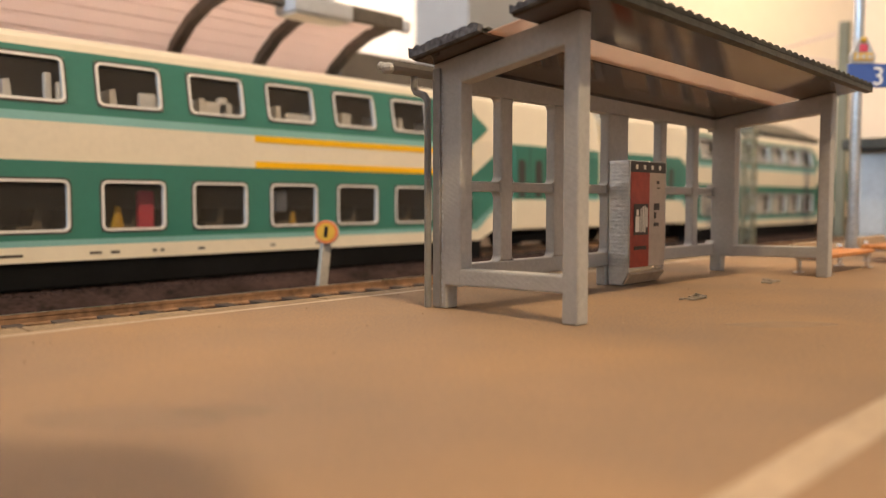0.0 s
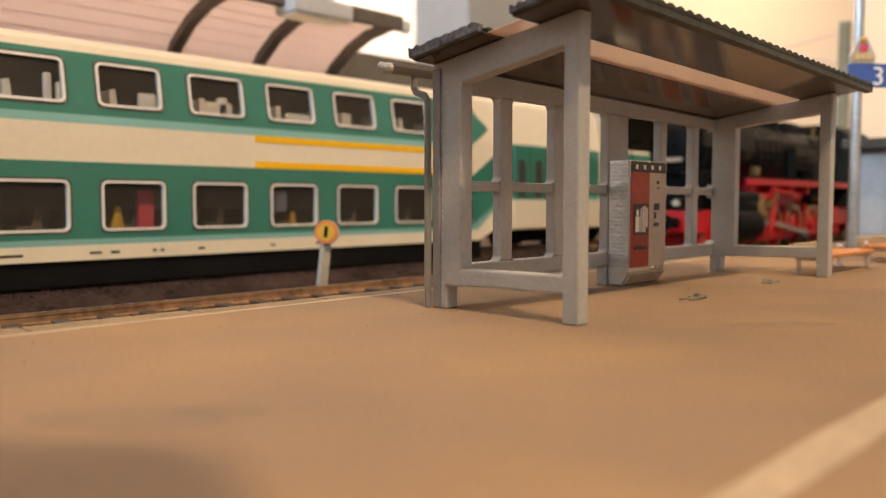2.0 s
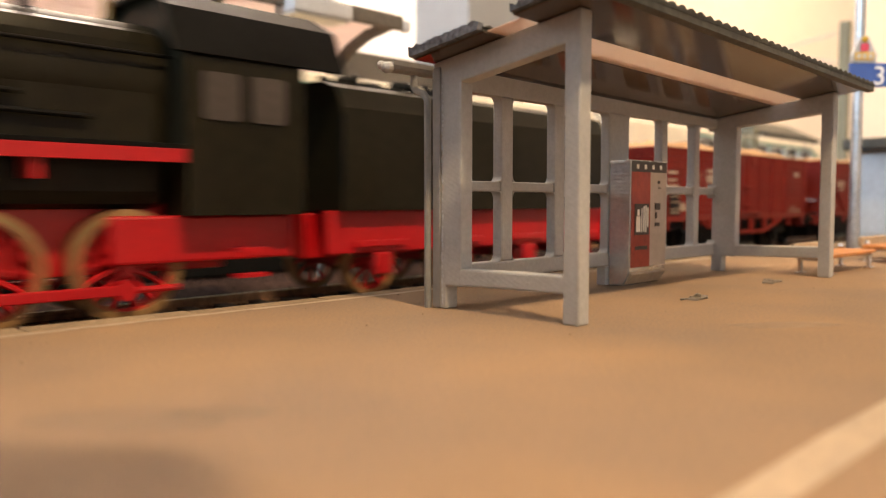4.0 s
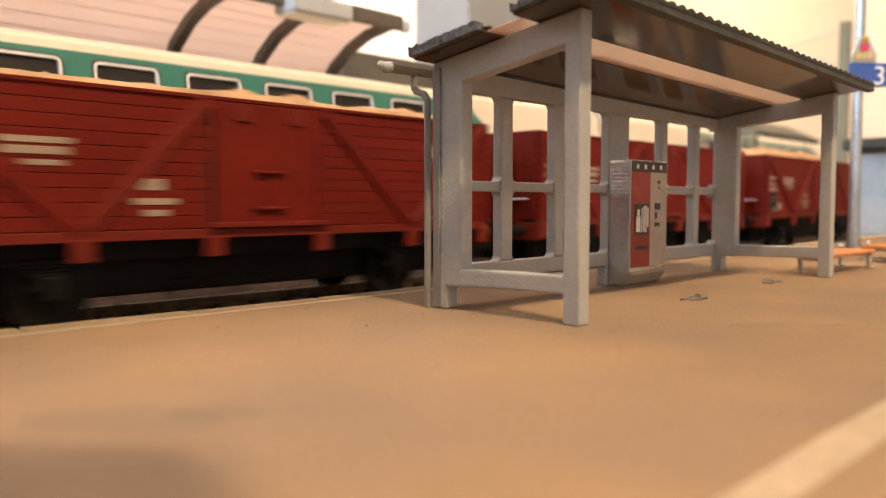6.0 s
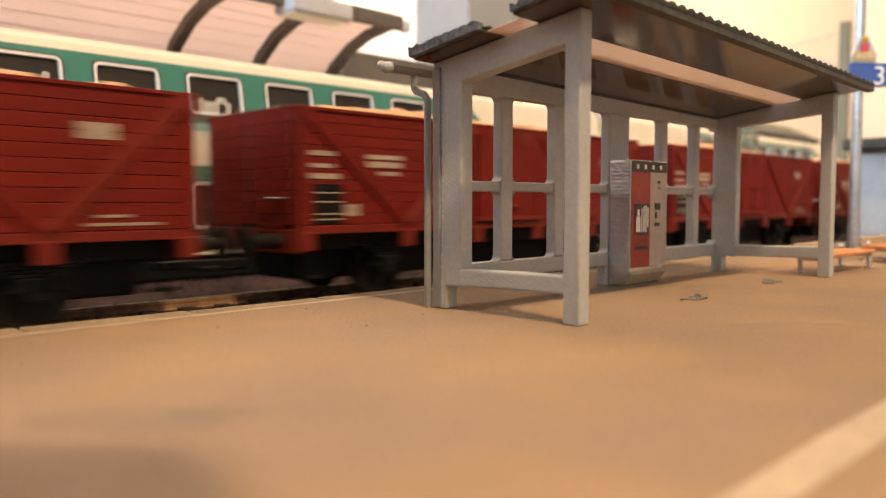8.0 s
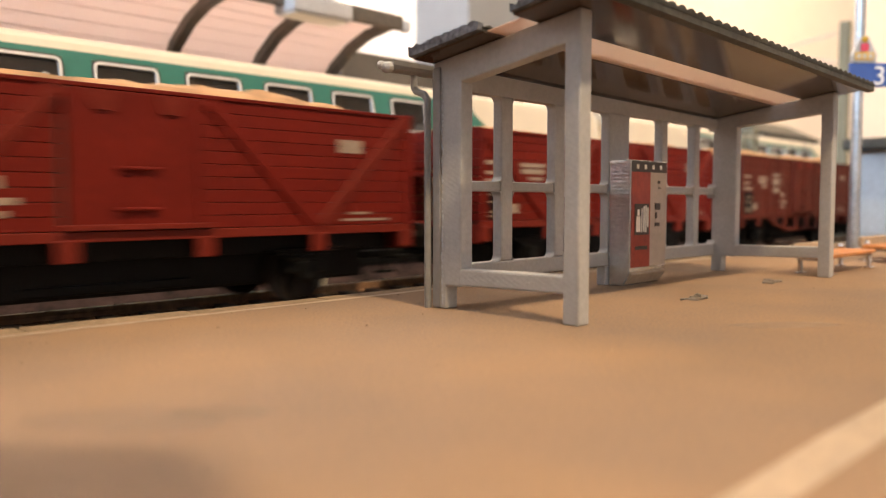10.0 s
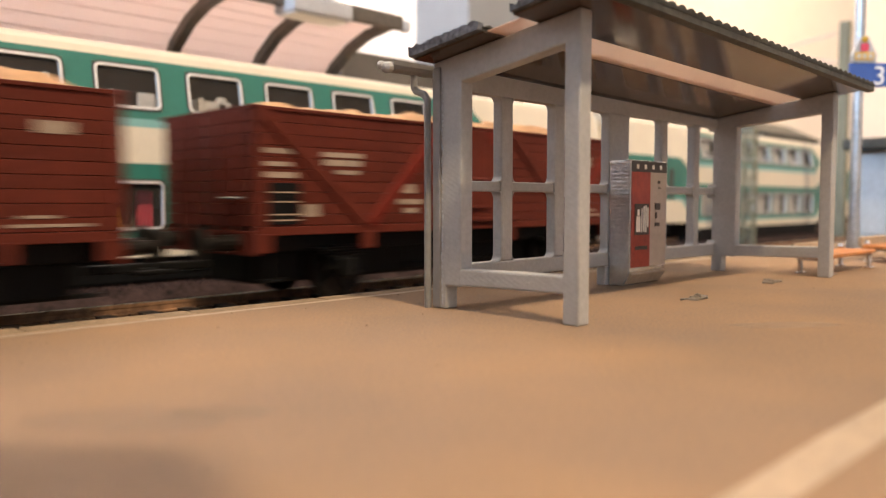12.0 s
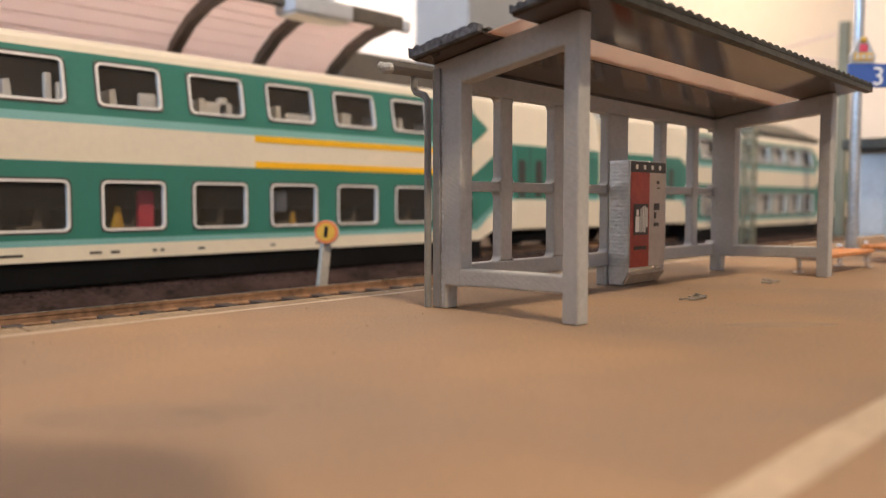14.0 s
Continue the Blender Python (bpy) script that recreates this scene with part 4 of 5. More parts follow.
def heap(seed, level, humps):
    """A load of chips: a bumpy mound in the wagon."""
    rng = random.Random(seed)
    bm = NB()
    nx, ny = 64, 14
    g = []
    for i in range(nx + 1):
        row = []
        for j in range(ny + 1):
            x, y = 1.2 + (WL - 2.4) * i / nx, -13.4 + 26.8 * j / ny
            h = sum(a * math.exp(-((x - c) / s) ** 2) for c, s, a in humps) * (1 - (y / 20.0) ** 2)
            z = TOP + 1.7 + level + h + 1.1 * noise.noise((x * .22 + seed * 9, y * .35, seed)) + .6 * noise.noise((x * .9, y * .9, seed + 4)) + rng.uniform(-.12, .12)
            edge = min(i, nx - i, j * 2, (ny - j) * 2)
            z = min(z, TOP - .9 + .75 * edge)
            row.append(bm.verts.new((x, y, z)))
        g.append(row)
    for i in range(nx):
        for j in range(ny):
            bm.faces.new((g[i][j], g[i + 1][j], g[i + 1][j + 1], g[i][j + 1]))
    r = bmesh.ops.extrude_face_region(bm, geom=list(bm.faces))
    for v in [v for v in r["geom"] if isinstance(v, bmesh.types.BMVert)]:
        v.co.z = 13.3
    bmesh.ops.recalc_face_normals(bm, faces=bm.faces)
    return single("chip_load", bm, M["chips"], "heap of pale orange wood chips in a goods wagon", "load", "chip loads")


def locomotive():
    c = thing("steam_locomotive", "black steam locomotive with red frame and wheels", "steam locomotive")
    R, K, O = M["locored"], M["locoblack"], M["olive"]
    beam = part("buffer_beam", box(NB(), 8.0, 10.0, -11.6, 11.6, 8.2, 14.0, .25), R, c, "red buffer beam")
    for y in (-9, 9):
        b = rod(NB(), (8, y, 11.2), (4.0, y, 11.2), 1.5, 16)
        rod(b, (4.0, y, 11.2), (2.4, y, 11.2), 1.0, 12)
        rod(b, (2.5, y, 11.2), (1.7, y, 11.2), 2.3, 24)
        part("buffer", b, K, beam)
        part("lamp_bracket", box(NB(), 9, 10, y - .6, y + .6, 14.2, 15.6), K, c)
        l = part("headlamp", rod(NB(), (8.0, y, 16.8), (11.2, y, 16.8), 1.4, 20), K, c)
        part("lens", rod(NB(), (7.7, y, 16.8), (8.0, y, 16.8), 1.05, 20), M["lens"], l, "pale round lamp glass")
    part("hook", box(box(NB(), 2, 8, -.8, .8, 8.8, 10.2, .3), -1.5, 3, -4.5, 4.5, 7.6, 11.4, .8), K, beam)
    pts = [(2, 0, 8.4), (.6, 0, 6.6), (-.4, 0, 4.2), (-2.2, 0, 2.2), (-4.4, 0, 1.3), (-7.6, 0, 1.0)]
    for y in (-5.6, -4.9):
        b = NB()
        for p, q in zip(pts, pts[1:]):
            rod(b, (p[0], y, p[2]), (q[0], y, q[2]), .4, 8)
        part("coupler_loop", b, M["greydk"], beam, "bent metal coupling loop")
    part("plate", box(NB(), 7.85, 8.0, -5, 5, 11.6, 13.6), M["dark"], beam)
    # front deck, frame and its arch over the leading wheel
    part("front_deck", box(NB(), 8, 35, -12.8, 12.8, 13.8, 14.5, .15), R, c)
    b = NB()
    arch = [(10, 10.6), (11, 10.6), (13, 8.0), (18.6, 8.0)] + [(27 - 6.9 * math.cos(radians(k)), 6.0 + 6.9 * math.sin(radians(k))) for k in range(25, 141, 10)] + [(35, 10.2), (35, 13.8), (10, 13.8)]
    part("front_frame", prism(b, arch, "y", -12.4, -11.4), R, c, "red frame plate arched over the leading wheel")
    part("front_frame", prism(NB(), arch, "y", 11.4, 12.4), R, c)
    part("inner_frame", box(NB(), 30, 150, -6.0, 6.0, 6.5, 20, .3), M["locored"], c)
    part("front_inner_frame", box(NB(), 8, 30, -6.0, 6.0, 7.5, 13.8, .3), M["locored"], c)
    part("guard_iron", box(box(NB(), 15, 17, -9.6, -8, 1.2, 8, .2), 15, 17, 8, 9.6, 1.2, 8, .2), R, c)
    part("leading_frame", box(NB(), 17, 37, -5.5, 5.5, 3.4, 7, .4), R, c)
    part("axle_cover", box(NB(), 18.5, 23, -10.8, -9.9, 2.4, 7.0, .4), R, c)
    wheels = [wheelset(c, 27, 5.8, R, M["tyre"], at_y=9.6, axle=10, lab="red leading wheels with bright tyres")]
    for x in (57, 76, 95, 114, 133):
        wheels.append(wheelset(c, x, 8.0, R, M["tyre"], 14, lab="red spoked driving wheels"))
    # boiler, smokebox, chimney, domes
    zb, rb = 34.5, 9.6
    b = rod(NB(), (25, 0, zb), (52, 0, zb), rb + .35, 40)
    rod(b, (24, 0, zb), (25, 0, zb), rb - 1.2, 40, rb + .3)
    part("smokebox", b, K, c)
    b = rod(NB(), (23.0, 0, zb), (24.2, 0, zb), rb - 2.2, 36)
    ball(b, (23.2, 0, zb), rb - 3, .18, 1, 1, 24)
    rod(b, (20.6, 0, zb), (23, 0, zb), .8, 10)
    part("smokebox_door", b, M["locoblack"], c, "round black smokebox door")
    part("number_bar", box(NB(), 21.9, 22.2, -3.4, 3.4, 29.4, 30.8), M["line"], c)
    b = rod(NB(), (52, 0, zb), (142, 0, zb), rb, 40)
    for x in (52, 70, 88, 106, 124):
        rod(b, (x, 0, zb), (x + .9, 0, zb), rb + .15, 40)
    part("boiler", b, O, c)
    b = rod(NB(), (40, 0, 42), (40, 0, 51.5), 3.0, 28, 2.8)
    rod(b, (40, 0, 51.3), (40, 0, 53.6), 3.4, 28, 3.2)
    part("chimney", b, K, c)
    for x, r_ in ((70, 4.4), (92, 4.0)):
        b = rod(NB(), (x, 0, 40), (x, 0, 46.4), r_, 24)
        ball(b, (x, 0, 46.4), r_, 1, 1, .4, 24)
        part("dome", b, K, c)
    part("sand_box", box(NB(), 98, 112, -5, 5, 42, 47, 1.2), K, c)
    part("preheater", rod(NB(), (33, -8.5, 45), (33, 8.5, 45), 2.4, 20), K, c)
    part("top_lamp", rod(NB(), (21.5, 0, 46.4), (25.5, 0, 46.4), 1.9, 20), K, c)
    part("top_lens", rod(NB(), (21.2, 0, 46.4), (21.5, 0, 46.4), 1.5, 20), M["lens"], c)
    # smoke deflectors
    for sy in (-1, 1):
        pr = [(sy * 13.5, 33.4), (sy * 13.6, 35.6), (sy * 13.3, 40), (sy * 12.4, 43.2), (sy * 11.6, 44.4), (sy * 11.3, 44.2), (sy * 12.0, 43.0), (sy * 12.9, 39.9), (sy * 13.2, 35.6), (sy * 13.1, 33.4)]
        part("smoke_deflector", prism(NB(), pr, "x", 15.6, 48.6), O, c, "large plain black smoke deflector plate")
        for x in (19, 31, 43):
            part("deflector_stay", rod(NB(), (x, sy * 13.2, 36), (x, sy * 9, 36), .35, 8), K, c)
        part("smokebox_saddle_step", box(NB(), 18, 24, sy * 8 - 2, sy * 8 + 2, 24.5, 25.3, .15), K, c)
        part("front_handrail", rod(NB(), (17, sy * 11.6, 14), (19, sy * 12.4, 34), .25, 8), K, c)
    for y in (-7.5, 7.5):
        part("front_stay", prism(NB(), [(13, 14.3), (16, 14.3), (26, 26), (23, 26.5)], "y", y - .8, y + .8), K, c)
    part("front_box", box(NB(), 17, 25, -6, 6, 14.3, 19, .6), K, c)
    part("front_ladder", box(box(NB(), 14, 15.4, -13.4, -12.8, 14.3, 26, .15), 11, 17, -14, -10, 20.4, 21.0, .15), K, c)
    part("front_ledge", box(NB(), 15, 27, -12.8, -6, 25.2, 26, .15), K, c)
    part("saddle", box(NB(), 26, 48, -8, 8, 14, 27, .8), K, c)
    # running board with red edge, steps, pipes
    for sy in (-1, 1):
        part("running_board", box(NB(), 44, 142, sy * 10.2, sy * 14.2, 24.6, 25.3, .1), K, c)
        part("red_valance", box(NB(), 44, 142, sy * 13.6, sy * 14.2, 22.6, 24.6, .1), R, c, "red edge beam of the running board")
        part("valve_frame", box(NB(), 48, 92, sy * 12.6, sy * 13.4, 18.2, 20.0, .2), R, c)
        for x in (50, 66, 82, 98, 120):
            part("board_bracket", box(NB(), x - .6, x + .6, sy * 7, sy * 13.6, 20, 24.6, .1), R, c)
        part("link_hanger", prism(NB(), [(66, 9), (69, 9), (70.5, 22), (64.5, 22)], "y", sy * 12.8 - .5, sy * 12.8 + .5), R, c)
        bm = rod(NB(), (30, sy * 13.2, 10.0), (48, sy * 13.2, 10.0), 5.4, 28)
        box(bm, 30, 48, sy * 9, sy * 16.6, 9.5, 17.6, 1.4)
        rod(bm, (28.6, sy * 13.2, 10.0), (49.4, sy * 13.2, 10.0), 4.2, 24)
        rod(bm, (27, sy * 13.2, 18.4), (51, sy * 13.2, 18.4), 2.2, 18)
        part("cylinder", bm, K, c, "black cylinder with valve chest")
        part("steam_pipe", rod(NB(), (38, sy * 8, 31), (40, sy * 12.6, 18), 1.7, 14), K, c)
        part("slide_bar", box(NB(), 48, 66, sy * 13.2 - .5, sy * 13.2 + .5, 13.4, 14.2, .1), M["zinc"], c)
        part("handrail", rod(NB(), (50, sy * 10.4, 38), (140, sy * 10.4, 38), .28, 8), K, c)
        for k in range(3):
            part("boiler_pipe", rod(NB(), (56 + k * 4, sy * 9.9, 30 + k * 2.2), (128 - k * 9, sy * 10.2, 28.6 + k * 2.6), .4, 8), K, c)
        part("air_pump", box(rod(NB(), (84, sy * 12.2, 25), (84, sy * 12.2, 36), 2.0, 18), 82, 86, sy * 10.6, sy * 13.6, 29, 31, .4), K, c)
        part("lubricator", box(NB(), 53, 56, sy * 11, sy * 13.4, 25.3, 28.6, .3), M["brass"], c)
        for z in (5.4, 9.4):
            part("cab_step", box(NB(), 148, 153, sy * 12.5, sy * 14.6, z, z + .6), R, c)
        part("lower_pipe", rod(NB(), (50, sy * 10.4, 4.2), (140, sy * 10.4, 4.4), .5, 8), R, c)
        part("brake_hanger", box(box(box(NB(), 66, 67.2, sy * 10 - .6, sy * 10 + .6, 4, 16), 85, 86.2, sy * 10 - .6, sy * 10 + .6, 4, 16), 104, 105.2, sy * 10 - .6, sy * 10 + .6, 4, 16), R, c)
    # valve gear behind the near cylinder, small fittings on the boiler
    for a_, b_, r_, m_ in (((49, -14.2, 18.2), (62, -14.2, 15.0), .7, "brass"), ((52, -14.6, 12.6), (54, -14.6, 19.0), .9, "brass"), ((56, -14.4, 9.6), (57, -14.4, 16.5), .8, "brass"),
                           ((49, -14.0, 10.0), (60, -14.0, 10.0), .8, "zinc"), ((60, -14.6, 14.5), (70, -13.8, 20.5), .6, "brass"), ((66, -13.9, 20.8), (84, -13.9, 19.8), .6, "locored"), ((62, -14.2, 7.4), (66, -14.2, 17.0), .7, "locored")):
        part("valve_rod", rod(NB(), a_, b_, r_, 10), M[m_], c)
    for x, z in ((53, 14.4), (57.5, 12.0), (60.5, 16.2)):
        part("valve_block", box(NB(), x - 1.5, x + 1.5, -15.2, -13.2, z - 1.3, z + 1.3, .4), M["brass"], c)
    for k in range(7):
        x = 62 + 5.2 * k
        b = NB()
        path = [(x + 7 - k, -3.4, 44.2), (x + 3 - k * .5, -6.6, 41.8), (x, -9.4, 37.2), (x - .6, -10.2, 33), (x - 1, -10.2, 26)]
        for p, q in zip(path, path[1:]):
            rod(b, p, q, .3, 8)
        part("sand_pipe", b, K, c)
    for x, y, z, r_ in ((54, -3, 43.8, 1.4), (60, -4.5, 43, 1.0), (78.5, -2, 44.6, 1.2), (83, -4, 43.6, .9), (115, -3, 43.5, 1.5), (122, -4, 43, 1.0)):
        part("fitting", ball(rod(NB(), (x, y, z - 2), (x, y, z + 1.6), r_, 12), (x, y, z + 1.6), r_, seg=12), K, c)
    part("generator", box(rod(NB(), (48, -5, 45.2), (53, -5, 45.2), 1.7, 16), 48.6, 52.4, -6.4, -3.6, 42, 44.2, .3), K, c)
    part("whistle", rod(NB(), (134, -2, 44), (134, -2, 48.4), .5, 10), M["brass"], c)
    part("chimney_cap", rod(NB(), (40, 0, 53.6), (40, 0, 54.0), 3.5, 28, 3.1), K, c)
    part("feed_dome", ball(rod(NB(), (58, 0, 41), (58, 0, 46.2), 3.2, 24), (58, 0, 46.2), 3.2, 1, 1, .35, 24), K, c)
    for x in (56, 74, 92, 110, 128):
        part("rail_stanchion", rod(NB(), (x, -9.4, 38), (x, -10.5, 38), .4, 8), K, c)
    # cab
    cab = part("cab", prism(NB(), [(-14.6, 15), (-14.6, 38), (-12, 44.5), (-6, 47.8), (6, 47.8), (12, 44.5), (14.6, 38), (14.6, 15)], "x", 140, 160), O, c, "satin black driver's cab")
    part("cab_roof", prism(NB(), [(-15.2, 38.4), (-12.4, 45.2), (-6, 48.6), (6, 48.6), (12.4, 45.2), (15.2, 38.4), (14.8, 38.2), (12, 44.6), (6, 47.9), (-6, 47.9), (-12, 44.6), (-14.8, 38.2)], "x", 138, 168), K, c)
    for x in (142.5, 150.5):
        part("cab_window", prism(NB(), rounded(x, x + 6, 29, 36, .8), "y", -14.9, -14.55), M["dark"], cab)
    part("firebox", box(NB(), 112, 140, -9.4, 9.4, 16, 42, 2.5), O, c)
    part("rear_frame", box(NB(), 130, 160, -11, 11, 8, 15, .5), R, c)
    return c, wheels


def near_rods(c):
    """Rods on the near side: the coupling rod goes round with the cranks, the main rod swings between crosshead and crank."""
    y = -10.9
    bm = NB()
    box(bm, -20, 58, -.45, .45, -.75, .75, .2)
    for x in (-19, 0, 19, 38, 57):
        rod(bm, (x, -.65, 0), (x, .65, 0), 1.5, 16)
    cr = part("coupling_rod", bm, M["locored"], c, "red and steel coupling rod", at=(76, y, 8))
    bm = NB()
    box(bm, -38, 0, -.45, .45, -.8, .8, .2)
    for x in (-38, 0):
        rod(bm, (x, -.7, 0), (x, .7, 0), 1.6, 16)
    mr = part("main_rod", bm, M["zinc"], c, "steel main rod", at=(95, y - 1.6, 8))
    xh = part("crosshead", box(NB(), -2, 2, -.8, .8, -1.8, 1.8, .3), M["zinc"], c, at=(57, -13.2, 11.4))
    return cr, mr, xh


def tender():
    c = thing("tender", "black tender with red frame and wheels behind the locomotive", "tender")
    R, K, O = M["locored"], M["locoblack"], M["olive"]
    prof = [(-14.4, 15.5), (-14.4, 33), (-12.6, 36.5), (-8, 38), (8, 38), (12.6, 36.5), (14.4, 33), (14.4, 15.5)]
    part("tank", prism(NB(), prof, "x", 168, 248), O, c, "satin black water tank")
    b = NB()
    rng = random.Random(8)
    for i in range(160):
        bmesh.ops.create_icosphere(b, subdivisions=1, radius=rng.uniform(.6, 1.3), matrix=Matrix.Translation((rng.uniform(172, 206), rng.uniform(-8, 8), 38 + rng.uniform(-.2, 1.6))))
    part("coal", b, M["black"], c)
    part("frame", box(box(NB(), 166, 250, -12.5, -11.5, 8, 15.5, .2), 166, 250, 11.5, 12.5, 8, 15.5, .2), R, c, "red tender frame")
    part("buffer_beam", box(NB(), 249, 251, -14, 14, 7.4, 14.2, .25), R, c)
    part("centre_sill", box(NB(), 166, 250, -6, 6, 7, 15, .3), R, c)
    part("ladder", box(box(NB(), 249, 249.6, -11, -10.4, 14, 37), 249, 249.6, -7, -6.4, 14, 37), K, c)
    for y in (-10, 10):
        bb = rod(NB(), (251, y, 11.2), (255, y, 11.2), 1.4, 14)
        rod(bb, (255, y, 11.2), (258, y, 11.2), 2.6, 20)
        part("buffer", bb, K, c)
    part("coupling", box(NB(), 251, 262, -2, 2, 6, 7.4, .3), K, c)
    ws = []
    for x in (178, 199, 220, 241):
        ws.append(wheelset(c, x, 5.75, R, M["tyre"], 9))
        part("axle_box", box(box(NB(), x - 2, x + 2, -13.6, -12.4, 4, 8, .4), x - 6, x + 6, -13.2, -12.5, 9, 10.2, .2), R, c)
    part("rear_handrail", rod(NB(), (168, -14.8, 20), (168, -14.8, 32), .3, 8), K, c)
    return c, ws


PITCH = 1.147 * 105
FLEET = []           # (thing, offset along the train, wheelsets with radius)


def train():
    lo, lw = locomotive()
    rods = near_rods(lo)
    te, tw = tender()
    FLEET.append((lo, -275.0, [(o, 8.0 if i else 5.8) for i, o in enumerate(lw)]))
    FLEET.append((te, -275.0, [(o, 5.75) for o in tw]))
    kinds = {}
    plan = [("t", 0), ("b", 0), ("b", 0), ("b", 0), ("b", 0), ("b", 0), ("b", 0), ("bs", 0), ("ts", 1), ("bo", 1)]
    loads = [(0.0, [(30, 20, 1.0), (70, 14, 1.2)]), (-.2, [(20, 14, 1.0), (55, 18, 1.6), (85, 10, 1.4)]), (-1.6, [(60, 18, 1.2)]), (-0.5, [(25, 16, 3.2), (58, 18, 3.2)]),
             (-.4, [(30, 16, 1.6), (66, 16, 1.4)]), (-.2, [(40, 20, 2)]), (0, [(25, 12, 1.6), (70, 18, 1.6)]), (-1.2, [(12, 8, .9), (80, 12, .6)]), (-.6, [(14, 10, 1.4), (60, 12, .9), (88, 8, 1.4)]), (-.5, [(45, 10, 1.3), (74, 12, 1.5)])]
    text = {"b": "oxide-red open goods wagon with diagonal braces", "t": "oxide-red open goods wagon with truss rods", "bs": "oxide-red braced goods wagon with brakeman's platform",
            "ts": "weathered brown goods wagon with truss rods and platform", "bo": "weathered dark red goods wagon at the train's end"}
    for i, (k, old) in enumerate(plan):
        if k in kinds:
            w = copy_thing(kinds[k], Matrix.Identity(4))
        else:
            w = kinds[k] = wagon("open_wagon", text[k], k[0] == "t", k.endswith("s"), old, 1.3 if k == "b" else 0.0)
        ws = [o for o in w.children if o.name.startswith("wheelset")]
        FLEET.append((w, i * PITCH, [(o, 5.75) for o in ws]))
        FLEET.append((heap(i + 1, *loads[i]), i * PITCH, []))
    return rods


RODS = train()


# ---- small things on and beside the platform ----
def warning_sign():
    s = thing("round_warning_sign", "small round yellow sign on a leaning pale post between the tracks", "sign", at=(105.1, 142.5, -5.8))
    post = box(NB(), -1.2, 1.2, -.55, .55, 0, 15.2, .12)
    part("post", post, M["post"], s, "pale wooden post")
    t = Matrix.Translation((0, 0, 12.6)) @ Matrix.Rotation(radians(-45), 4, "Z")

    def disc(r, a, b, name, mat):
        bm = rod(NB(), (0, a, 0), (0, b, 0), r, 28)
        bmesh.ops.transform(bm, matrix=t, verts=bm.verts)
        return part(name, bm, mat, s)
    disc(2.6, -1.6, -.8, "rim", M["signorange"])
    disc(2.7, -.8, 0.3, "backing", M["white"])
    disc(2.0, -1.75, -1.6, "face", M["signyellow"])
    bm = box(NB(), -.42, .42, -1.9, -1.75, -1.25, 1.25, .1)
    bmesh.ops.transform(bm, matrix=t, verts=bm.verts)
    part("mark", bm, M["black"], s)
    s.rotation_euler = (0, radians(7.5), radians(0))


def bench():
    b = thing("bench", "low orange wooden bench with bright metal legs", "bench", "platform benches")
    for k in range(3):
        part("seat_slat", box(NB(), 0, 27, 0.2 + k * 2.3, 2.2 + k * 2.3, 3.1, 3.8, .2), M["wood"], b)
    for x in (2.2, 24.6):
        part("leg", box(rod(rod(NB(), (x, .8, 0), (x, .8, 3.1), .5, 10), (x, 6.2, 0), (x, 6.2, 3.1), .5, 10), x - .5, x + .5, .3, 6.8, 2.4, 3.1, .12), M["steel"], b, "bright metal leg frame")
        part("foot_plate", box(box(NB(), x - 1, x + 1, 0, 1.6, 0, .35, .1), x - 1, x + 1, 5.4, 7, 0, .35, .1), M["steel"], b)
    part("end_cap", ball(NB(), (2.2, 6.4, 4.2), .7, seg=10), M["steel"], b)
    part("end_cap", ball(NB(), (24.6, 6.4, 4.2), .7, seg=10), M["steel"], b)
    part("low_back", box(NB(), 1, 19, 7.0, 8.0, 3.4, 5.6, .25), M["line"], b, "low pale back board")
    for x in (2.2, 17.5):
        part("back_bracket", box(NB(), x - .3, x + .3, 6.4, 7.0, 2.6, 5.0, .1), M["steel"], b)
    return b


def sign_mast():
    m = thing("platform_sign_mast", "zinc mast with blue platform number sign and small lantern", "sign mast", at=(217.5, 66.5, 0))
    part("pole", rod(rod(NB(), (0, 0, 0), (0, 0, 8), 1.7, 20, 1.4), (0, 0, 8), (0, 0, 84), 1.3, 20), M["zinc"], m)
    part("base_plate", box(NB(), -2.6, 2.6, -2.6, 2.6, 0, .6, .2), M["zinc"], m)
    turn = Matrix.Rotation(radians(-45), 4, "Z")

    def put(name, bm, mat, lab=""):
        bmesh.ops.transform(bm, matrix=turn, verts=bm.verts)
        return part(name, bm, mat, m, lab)
    bd = put("number_board", box(NB(), -3.6, 17, -2.4, -1.7, 42.4, 48.4, .25), M["blue"], "dark blue board with a white 3")
    data = bpy.data.curves.new("figure", "FONT")
    data.body, data.size, data.extrude, data.align_x = "3", 0.0066, 0.00008, "CENTER"
    f = new("figure", data)
    f.parent = bd
    f.matrix_local = turn @ Matrix.Translation((0.0040, -0.00252, 0.0430)) @ Matrix.Rotation(math.pi / 2, 4, "X")
    data.materials.append(M["white"])
    put("lantern_frame", prism(NB(), [(-2.9, 48.4), (2.9, 48.4), (3.2, 50.2), (.8, 55.0), (-.8, 55.0), (-3.2, 50.2)], "y", -2.6, -1.6), M["zinc"], "grey tapered lantern")
    put("yellow_panel", box(NB(), -2.4, 2.4, -2.8, -2.6, 49.0, 51.0, .1), M["signyellow"])
    for k in range(3):
        put("lettering", box(NB(), -2.0 + k * 1.5, -1.0 + k * 1.5, -2.9, -2.8, 49.4, 50.6), M["post"])
    put("red_panel", box(NB(), -1.0, 1.0, -2.8, -2.6, 51.2, 53.2, .3), M["pink"])
    put("top_light", ball(NB(), (0, -2.6, 54.2), .8), M["signyellow"])


